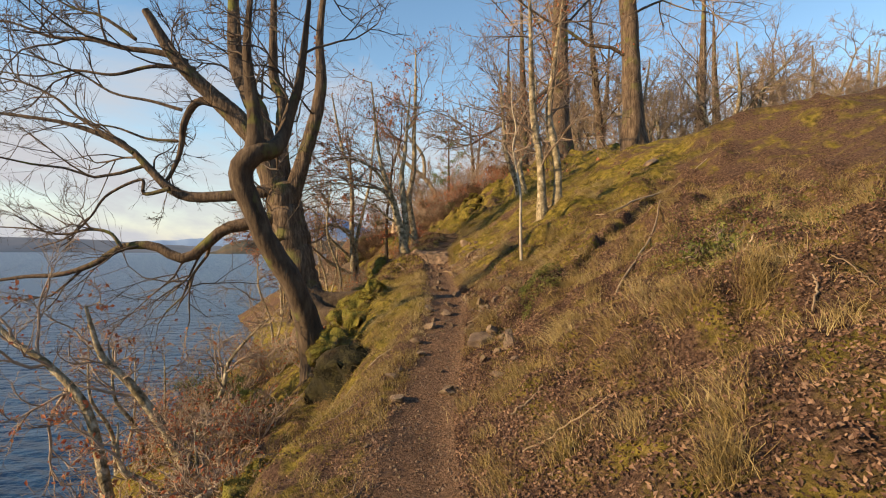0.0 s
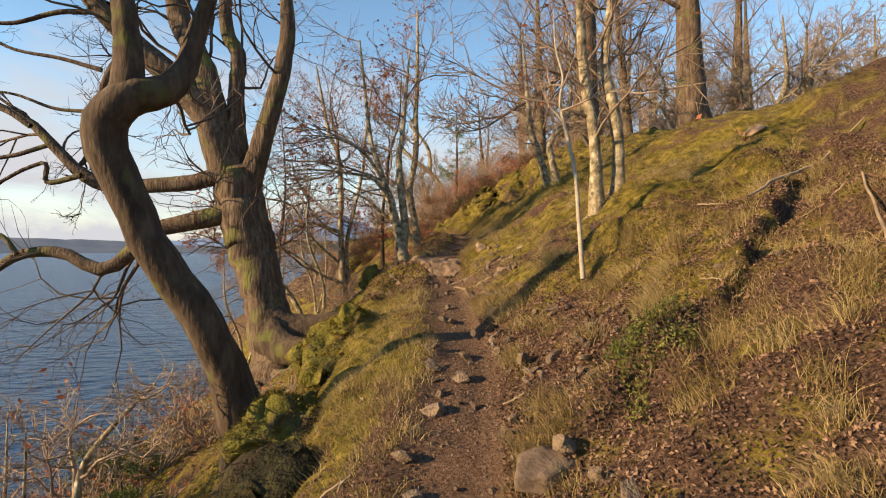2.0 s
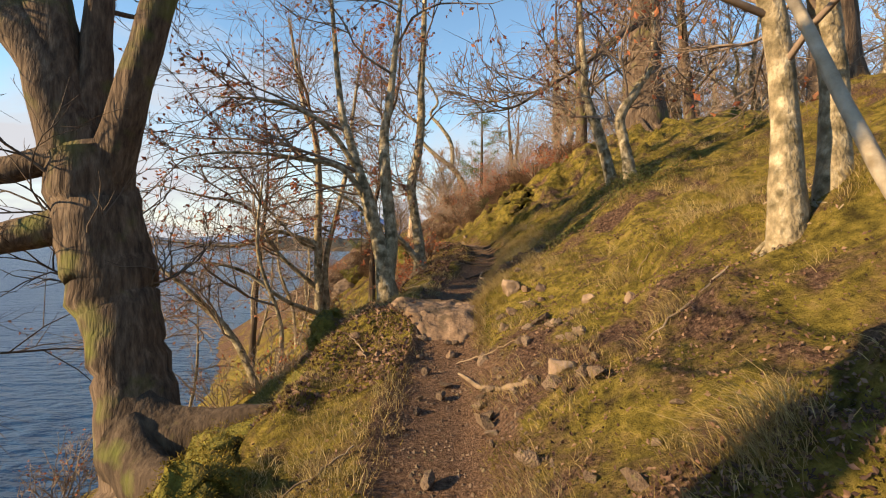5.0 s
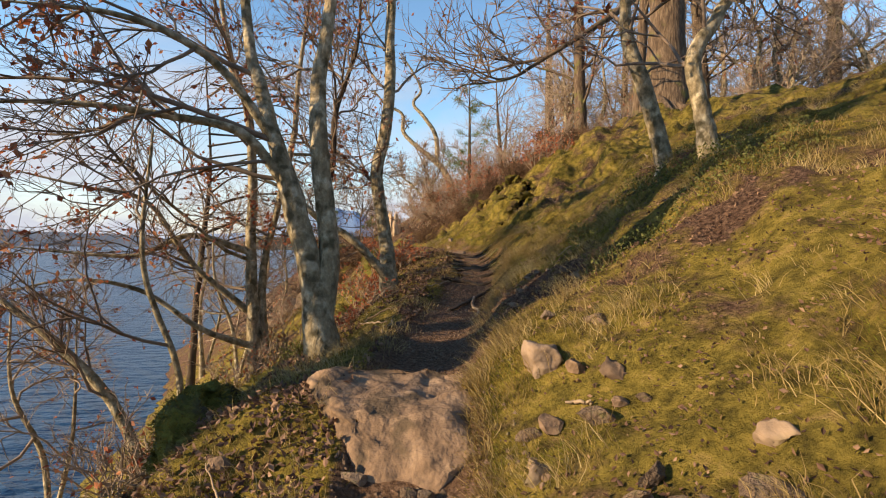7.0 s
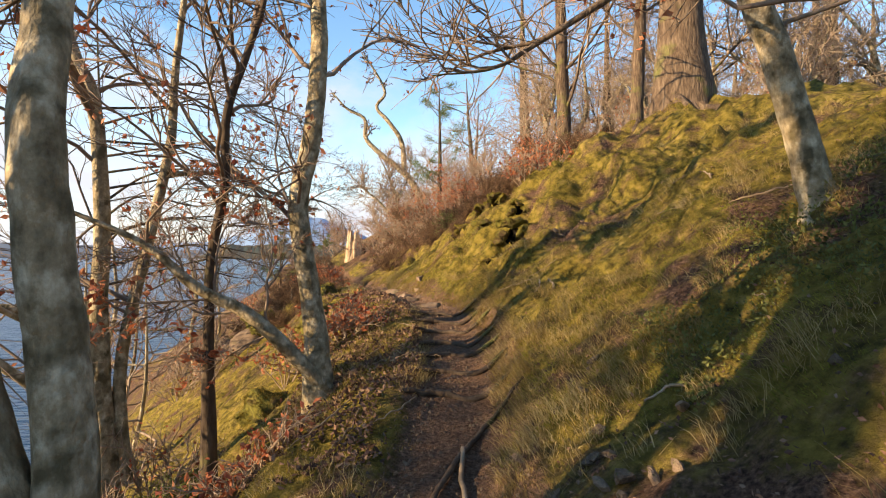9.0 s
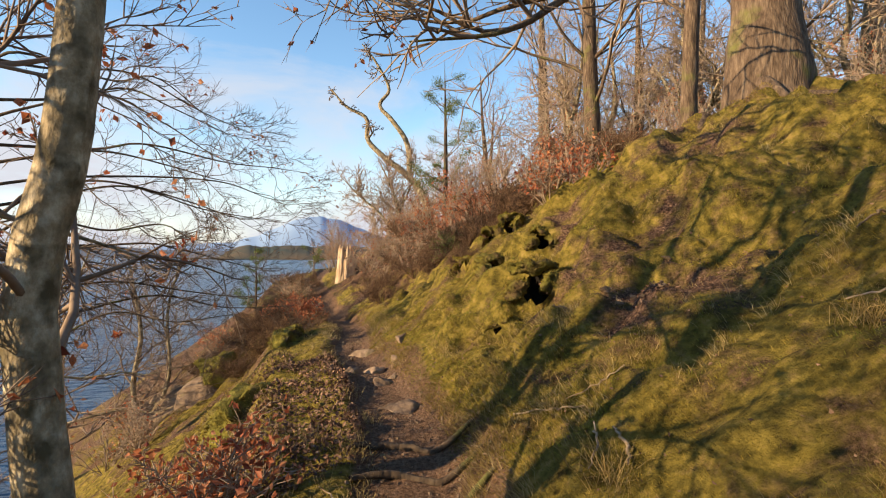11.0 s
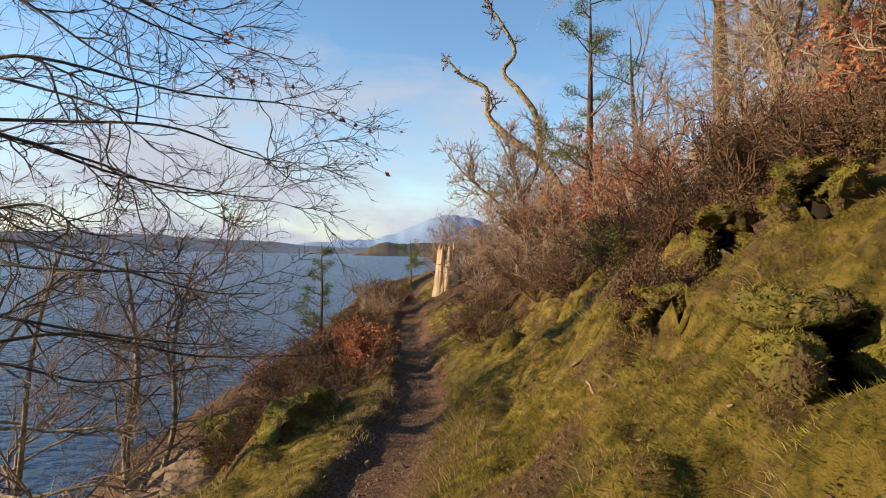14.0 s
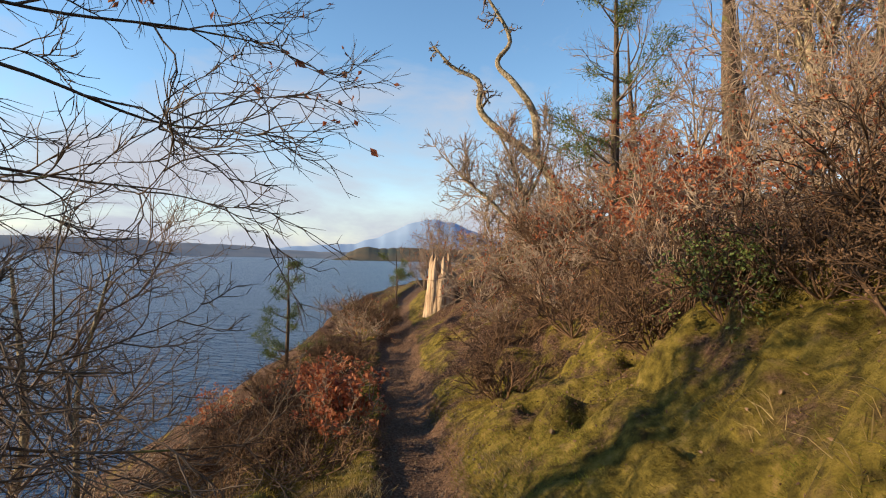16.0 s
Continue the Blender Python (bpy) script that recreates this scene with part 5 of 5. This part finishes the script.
# ---- bushes ----
def bush(name, label, at, h, w, seed, leaf=None, leaves=0, leaf_size=.05, stems=14, twig="twig", branches=7, twigs=6, tip=.004, category="bush", group="", lift=.05, droop=None):
    rng2 = np.random.default_rng(seed)
    x, y, z = at
    e = thing(name, at, label, category, group)
    st = np.empty((stems, 7, 3))
    a, out = rng2.uniform(0, 6.28, stems), rng2.uniform(.15, 1.0, stems) ** .6 * w
    hh = h * rng2.uniform(.6, 1.0, stems) * (1 - .35 * (out / w) ** 2)
    for q in range(7):
        t = q / 6
        st[:, q, 0] = x + np.cos(a) * out * t ** .8 + rng2.normal(0, .03 * h, stems) * t
        st[:, q, 1] = y + np.sin(a) * out * t ** .8 + rng2.normal(0, .03 * h, stems) * t
        st[:, q, 2] = z - .05 + hh * t
    sr = np.linspace(.004 + .008 * h, tip, 7)[None] * np.ones((stems, 1))
    org = np.array(at)
    for q in range(stems):
        v, f = tubes(st[q:q + 1] - org, sr[q:q + 1], 5)
        part("stem", mesh_from(name + "_stem", v, f, MAT[twig]), e)
    l2, r2 = spawn(st, sr, branches, rng2, .25, 1, 42, .5, 5, lift, .25, .7, tip)
    l3, r3 = spawn(l2, r2, twigs, rng2, .15, 1, 42, .55, 3, lift, .28, .75, tip * .8)
    v, f = join([tubes(l2, r2, 4), tubes(l3, r3, 3)])
    tagged(part("crown", mesh_from(name + "_twigs", v - org, f, MAT[twig]), e), kind="stuff")
    if leaves:
        tips = np.concatenate([l3[:, -1], l3[:, 2], l2[:, -1]])
        pick = tips[rng2.integers(0, len(tips), leaves)] + rng2.normal(0, .03, (leaves, 3))
        v, f = leaves_at(pick - org, leaf_size, rng2)
        tagged(part("foliage", mesh_from(name + "_leaves", v, f, MAT[leaf], False), e), kind="stuff")
    return e


def at_ground(x, y):
    return (x, y, ground(x, y))


RUSSET = "russet beech bush still holding its withered leaves"
for k, (x, y, h, w, nleaf) in enumerate(((-2.75, 28.9, .75, .6, 1500), (-3.6, 30.3, .7, .7, 1300), (-1.0, 19.9, .6, .5, 500), (.75, 31.0, 1.9, 1.0, 2600), (.1, 32.6, 1.2, .9, 700), (1.9, 28.6, 1.1, .9, 450), (2.0, 24.3, .8, .5, 420), (2.6, 24.9, .9, .6, 420),
                                         (2.9, 26.9, 1.0, .8, 900), (3.6, 28.6, 1.1, 1.0, 700), (-5.9, 31.6, .8, .7, 500), (-.9, 35.0, 1.4, .9, 500), (-1.25, 17.2, .5, .45, 260), (-1.9, 20.8, .8, .6, 500))):
    bush("russet_bush", RUSSET, at_ground(x, y), h, w, 400 + k, "beech_leaf", nleaf, .06, 11, "pale_twig", 6, 5)
for k, (x, y, h, w, nl) in enumerate(((-3.3, 7.3, .9, .7, 350), (-4.4, 8.7, 1.1, .9, 500), (-5.6, 9.4, 1.1, .9, 450), (-2.7, 5.9, .6, .5, 200), (-4.0, 10.4, 1.0, .9, 350), (-6.2, 7.6, .9, .8, 300))):
    bush("russet_scrub", "russet-leaved scrub on the steep lake bank", at_ground(x, y), h, w, 450 + k, "beech_leaf", nl, .05, 12, "pale_twig", 7, 6)
bush("green_shrub", "green juniper on the steep lake bank", at_ground(-4.7, 10.6), 1.1, .6, 704, "needle", 2600, .035, 14, "heather", 7, 6)
stick("log", "pale fallen limb propped on the bank", [(-3.2, 4.5, ground(-3.2, 4.5) + .05, .05), (-2.8, 4.9, ground(-2.8, 4.9) + .2, .05), (-2.4, 5.3, ground(-2.4, 5.3) + .2, .045), (-2.2, 5.6, ground(-2.2, 5.6) + .1, .03)], "birch_bark", 9, "log")
stick("log", "dark mossy log on the bank", on_ground([(-2.6, 5.6, .09), (-2.2, 5.9, .11), (-1.8, 6.0, .1), (-1.55, 6.1, .07)], .04), "dark_bark", 9, "log")
HEATH = "dense dark brown heather on the path's edge"
for k, (x, y, h, w) in enumerate(((-3.2, 29.4, .65, .8), (-3.9, 28.9, .6, .7), (-2.6, 28.0, .5, .55), (-3.3, 28.0, .5, .6), (-3.0, 26.9, .4, .5), (-3.8, 27.6, .5, .6), (-1.0, 29.0, .6, .55), (-1.2, 30.2, .7, .6), (-.3, 29.6, .9, .7), (.5, 28.4, .7, .6), (-.6, 31.0, .7, .7),
                                  (1.3, 26.7, .8, .55), (.9, 27.6, .8, .6), (.8, 25.1, .42, .26), (.72, 24.95, .38, .2), (1.05, 26.2, .7, .45), (1.35, 25.9, .75, .5), (1.6, 26.4, .9, .55), (1.0, 26.9, .6, .45), (-4.3, 29.5, .55, .65), (-4.1, 30.9, .55, .65), (-4.9, 31.2, .5, .6), (-3.5, 27.2, .4, .5), (-4.4, 32.4, .55, .65), (-5.0, 29.6, .5, .6), (2.0, 25.8, .6, .5), (-4.6, 30.2, .5, .7), (-3.7, 31.6, .6, .7), (-3.9, 33.6, .7, .6), (-.6, 33.0, 1.1, .9), (.4, 30.2, 1.0, .8), (2.4, 27.6, .9, .7), (-4.7, 34.8, .8, .8), (-5.6, 29.9, .5, .6), (3.2, 25.2, .6, .6), (1.9, 26.9, .7, .6), (1.5, 26.0, .55, .5), (2.5, 26.5, .7, .6), (2.0, 25.2, .45, .5), (2.7, 25.8, .6, .6), (3.4, 26.6, .7, .7), (.3, 28.0, .7, .55))):
    bush("heather_bush", HEATH, at_ground(x, y), h, w, 500 + k, "heather", 4600, .014, 16, "heather", 7, 4, .004, "heather")
for k, (x, y, h, w) in enumerate(((-2.6, 9.6, .6, .7), (-3.4, 10.6, .7, .8), (-2.5, 7.0, .5, .6), (-3.0, 18.0, .7, .7), (-2.6, 14.6, .6, .6), (-4.8, 9.6, .8, .9), (-2.9, 19.2, .8, .6), (-3.2, 5.6, .6, .7), (-4.2, 6.2, .7, .8), (-2.2, 5.2, .4, .5), (-5.2, 11.6, .8, .9), (-3.4, 8.3, .6, .7), (-5.6, 14.5, .9, 1.0), (-4.6, 17.6, .8, .9), (-6.2, 27.0, .8, .8), (-5.0, 26.0, .6, .7), (-7.2, 29.6, .7, .8))):
    bush("bank_scrub", "tangle of bare pale twigs on the bank", at_ground(x, y), h * 1.5, w, 600 + k, "beech_leaf", 120, .05, 12, "pale_twig", 6, 5)
bush("green_shrub", "low evergreen shrub on the bank", at_ground(-2.35, 18.4), .45, .35, 701, "green_leaf", 1500, .035, 12, "twig", 6, 5)
bush("green_shrub", "dark juniper bush above the path", at_ground(.6, 27.3), .6, .38, 702, "needle", 2600, .028, 16, "heather", 7, 6)
bush("green_shrub", "low green plant on the leafy slope", at_ground(2.6, 4.9), .22, .4, 703, "green_leaf", 500, .045, 10, "twig", 5, 4)

# bare thicket along the slope towards the point
thicket = bush("thicket", "bare brown thicket on the far slope", at_ground(3.0, 37.0), 4.2, 1.9, 801, "beech_leaf", 500, .07, 10, "pale_twig", 7, 7, .007, "thicket", "thickets on the far slope")
for x, y, s in ((-1.2, 37.0, .75), (-2.2, 39, .8), (.6, 38.5, .9), (5.5, 36, 1), (7.5, 38, 1), (2.0, 41, .9), (4.5, 41, 1), (7.5, 43, 1.1), (-.5, 46, .8), (10, 37, 1), (3, 46, 1), (1.0, 35.2, .7), (4.3, 33.6, .8), (12.5, 40, 1.1),
                (-5.2, 44, .7), (-4.6, 40, .5), (-5.8, 50, .8), (-2, 52, 1), (8, 33, .9), (14, 50, 1.2), (6.6, 31.2, .8), (9, 27, .7), (22, 27, 1.2), (27, 31, 1.3), (31, 33, 1.3)):
    c = copy_thing(thicket, pose(x, y, ground(x, y), 0, 0, float(rng.uniform(0, 360))))
    c.scale = (s, s, s)

# low bare scrub over the brown slope behind the stump
scrub = bush("slope_scrub", "low bare brown scrub on the leafy slope", at_ground(-1.9, 33.4), 1.0, .8, 811, "beech_leaf", 160, .05, 13, "pale_twig", 6, 5, .005, "scrub", "scrub on the brown slope")
for x, y, s in ((-1.2, 33.0, .8), (-.5, 32.2, .9), (-1.7, 35.2, 1.0), (-.8, 34.2, 1.1), (0, 33.6, 1.2), (.3, 31.4, .9), (-.3, 30.6, .7), (.7, 30.0, .8), (-2.2, 36.2, 1.0), (.9, 33.4, 1.2), (1.6, 30.4, 1.0), (-1.3, 31.7, .6), (-.9, 36, 1.3), (.3, 36.4, 1.4), (2.4, 29.6, 1.0), (1.8, 32.0, 1.2), (-4.2, 33.4, .7), (-4.9, 34.6, .8), (1.5, 28.4, .6), (2.9, 28.0, .7)):
    c = copy_thing(scrub, pose(x, y, ground(x, y) - .02, 0, 0, float(rng.uniform(0, 360))))
    c.scale = (s * 1.1, s * 1.1, s)


# ---- grass, moss and fallen leaves ----
def slopes(x, y):
    e = .15
    return (height(x + e, y) - height(x - e, y)) / (2 * e), (height(x, y + e) - height(x, y - e)) / (2 * e)


def blades(name, label, x, y, per, length, width, mat, seed, droop=.55, spread=.05, category="grass", short=False):
    """Tufts of arching blades that hang downhill."""
    r = np.random.default_rng(seed)
    sx, sy = slopes(x, y)
    n = len(x)
    idx = np.repeat(np.arange(n), per)
    big = np.repeat(r.uniform(.55, 1.25, n), per)
    m = len(idx)
    bx, by = x[idx] + r.normal(0, spread, m), y[idx] + r.normal(0, spread, m)
    bz = height(bx, by) - .012
    stay = ~hollowed(bx, by, bz)
    bx, by, bz, idx, big = bx[stay], by[stay], bz[stay], idx[stay], big[stay]
    m = len(idx)
    L = length * big * r.uniform(.5, 1.15, m)
    d = np.stack([r.normal(0, .42, m) - .55 * sx[idx], r.normal(0, .42, m) - .55 * sy[idx], np.ones(m)], -1)
    d /= np.linalg.norm(d, axis=1, keepdims=True)
    fall = np.stack([-sx[idx] + r.normal(0, .5, m), -sy[idx] + r.normal(0, .5, m), -r.uniform(.3, 1.0, m)], -1) * droop
    p0 = np.stack([bx, by, bz], -1)
    p1 = p0 + d * (L * .5)[:, None]
    d2 = d + fall
    d2 /= np.linalg.norm(d2, axis=1, keepdims=True)
    p2 = p1 + d2 * (L * .55)[:, None]
    side = np.cross(d, r.normal(size=(m, 3)))
    side /= np.linalg.norm(side, axis=1, keepdims=True)
    w = (width * r.uniform(.6, 1.2, m))[:, None]
    v = np.stack([p0 - side * w, p0 + side * w, p1 + side * w * .7, p1 - side * w * .7, p2], 1).reshape(-1, 3)
    k = np.arange(m)[:, None] * 5
    f = np.concatenate([k + [0, 1, 2], k + [0, 2, 3], k + [3, 2, 4]])
    if short:
        v = np.stack([p0 - side * w, p0 + side * w, p0 + d2 * L[:, None]], 1).reshape(-1, 3)
        f = np.arange(m * 3).reshape(m, 3)
    return tagged(new(name, mesh_from(name, v, f, MAT[mat])), label, category, kind="stuff")


def scatter(n, y0, y1, u0, u1, seed, near=1.0):
    r = np.random.default_rng(seed)
    y = r.uniform(y0, y1, n)
    u = u0 + (u1 - u0) * r.uniform(0, 1, n) ** near
    return u + track_x(y), y, u, r


def earthy(x, y):
    """Where the slope is worn down to leaf mould between the tussocks."""
    return np.clip(scar(x, y), 0, 1) + np.interp(y, [8.5, 10, 14.5, 16, 27, 29], [0, 1, 1, 0, 0, 1]) * np.clip(vnoise(x, y, .75, 81, 3) * 2.2 + .35, 0, 1) * np.interp(x - track_x(y), [.2, .45, 2.0, 2.8], [0, 1, 1, .2])


x, y, u, r = scatter(9000, 2.0, 28, .3, 5.5, 1, 1.5)
ok = vnoise(x, y, .9, 61, 2) + r.normal(0, .2, len(x)) > .12
ok &= r.uniform(0, 1, len(x)) < np.interp(y, [2, 8, 11, 20, 24, 28], [.35, .5, .8, .5, .2, .15]) * (1 - .75 * earthy(x, y))
blades("straw_grass", "pale straw-coloured winter grass tufts on the slope", x[ok], y[ok], 26, .15, .0019, "straw", 2, .5, .04)
x, y, u, r = scatter(5200, 2.0, 30, -2.2, -.3, 3)
ok = vnoise(x, y, .8, 63, 2) + r.normal(0, .25, len(x)) > .15
blades("straw_grass", "pale straw-coloured winter grass along the path's lip", x[ok], y[ok], 20, .13, .002, "straw", 4, .5, .04)
x, y, u, r = scatter(48000, 4.0, 30, .28, 6.0, 5, 1.4)
ok = mossy_mask(x, y) + .5 * vnoise(x, y, .5, 65, 2) + r.normal(0, .1, len(x)) - .8 * earthy(x, y) > .66
blades("moss_grass", "short yellow-green moss and grass covering the slope", x[ok], y[ok], 11, .045, .0028, "grass", 6, .35, .035, short=True)
x, y, u, r = scatter(22000, 2.0, 31, -4.2, -.32, 7, .8)
ok = vnoise(x, y, .7, 67, 2) + r.normal(0, .2, len(x)) > -.05
blades("moss_grass", "short yellow-green moss and grass on the bank", x[ok], y[ok], 9, .05, .003, "grass", 8, .3, .04, short=True)

x, y, u, r = scatter(150, 1.8, 9.5, .35, 4.2, 21, 1.1)
blades("blond_grass", "dense blond grass tussocks on the leafy slope", x, y, 130, .24, .0017, "straw", 22, .75, .055)
x, y, u, r = scatter(40, 9.5, 20.5, .3, 3.0, 23, 1.3)
blades("blond_grass", "dense blond grass tussocks on the mossy slope", x, y, 120, .24, .0017, "straw", 24, .8, .06)
x, y, u, r = scatter(34000, 8.5, 28, .3, 3.6, 25, 1.2)
ok = mossy_mask(x, y) + .5 * vnoise(x, y, .8, 66, 3) - .9 * earthy(x, y) > .62
blades("moss_grass", "short bright moss close beside the path", x[ok], y[ok], 10, .038, .0026, "bright_moss", 26, .35, .035, short=True)

lx, ly, lu, r = scatter(240000, 1.2, 36, -5.5, 5.5, 9, 1.0)
bare = 1 - np.clip((mossy_mask(lx, ly) - .35) / .4, 0, 1)
dens = np.clip(.18 + .82 * bare, 0, 1) * np.where(np.abs(lu) < .28, .16, 1) * np.interp(ly, [1, 8, 14, 33], [1, .9, .45, .45])
dens = np.maximum(dens, .95 * earthy(lx, ly))
ok = (r.uniform(0, 1, len(lx)) < dens) & (vnoise(lx, ly, .5, 69, 2) > -.45)
pos = np.stack([lx[ok], ly[ok], height(lx[ok], ly[ok]) + r.uniform(.004, .028, int(ok.sum()))], -1)
v, f = leaves_at(pos, .024, r, .3)
tagged(new("leaf_litter", mesh_from("leaf_litter", v, f, MAT["litter_leaf"], False)), "brown fallen beech and oak leaves strewn over the ground", "leaves", kind="stuff")

fx, fy, fu, r = scatter(90000, 1.0, 9.5, .25, 4.5, 12, 1.2)
pos = np.stack([fx, fy, height(fx, fy) + r.uniform(.002, .02, len(fx))], -1)
v, f = leaves_at(pos, .026, r, .3)
tagged(new("leaf_litter", mesh_from("leaf_crumbs", v, f, MAT["litter_leaf"], False)), "crumbled dry brown leaves on the lower slope", "leaves", kind="stuff")

ex, ey, eu, r = scatter(16000, 11.5, 24, -1.9, -.38, 13, .8)
ok = vnoise(ex, ey, .7, 73, 2) > -.25
pos = np.stack([ex[ok], ey[ok], height(ex[ok], ey[ok]) + r.uniform(.006, .05, int(ok.sum()))], -1)
v, f = leaves_at(pos, .045, r, .3)
tagged(new("leaf_litter", mesh_from("russet_litter", v, f, MAT["litter_leaf"], False)), "russet fallen beech leaves along the path's outer lip", "leaves", kind="stuff")

# low bilberry plants
for y0, y1, u0, u1, count, seed in ((14.2, 17.6, 1.1, 2.8, 9000, 31), (6.1, 7.5, .95, 2.0, 9000, 32), (3.5, 6.5, 2.2, 4.2, 2500, 34)):
    qx, qy, qu, r = scatter(count, y0, y1, u0, u1, seed)
    ok = vnoise(qx, qy, .6, 75, 2) > -.1
    pos = np.stack([qx[ok], qy[ok], height(qx[ok], qy[ok]) + r.uniform(.01, .13, int(ok.sum()))], -1)
    v, f = leaves_at(pos, .026, r)
    tagged(new("bilberry", mesh_from("bilberry", v, f, MAT["green_leaf"], False)), "low dark green bilberry plants on the mossy slope", "plants", kind="stuff")

# gravel trodden into the path
px_, py_, pu_, r = scatter(6500, 1.5, 32, -.5, .55, 10)
s = r.uniform(.004, .016, len(px_))
base = np.array([(-1, -1, -.4), (1, -.9, -.4), (.9, 1, -.4), (-1, .8, -.4), (-.2, -.1, .8), (.4, .3, .7)])
ang = r.uniform(0, 6.28, len(px_))
rot = np.stack([np.cos(ang), -np.sin(ang), np.sin(ang), np.cos(ang)], -1).reshape(-1, 2, 2)
pv = np.repeat(base[None], len(px_), 0) * s[:, None, None] * r.uniform(.6, 1.3, (len(px_), 6, 3))
pv[:, :, :2] = np.einsum("nij,nkj->nki", rot, pv[:, :, :2])
pv += np.stack([px_, py_, height(px_, py_) + s * .1], -1)[:, None, :]
k = np.arange(len(px_))[:, None] * 6
f = np.concatenate([k + t for t in ([0, 1, 4], [1, 5, 4], [1, 2, 5], [2, 3, 5], [3, 4, 5], [3, 0, 4])])
tagged(new("gravel", mesh_from("gravel", pv, f, MAT["path_stone"], False)), "small stones and grit trodden into the path", "gravel", kind="stuff")
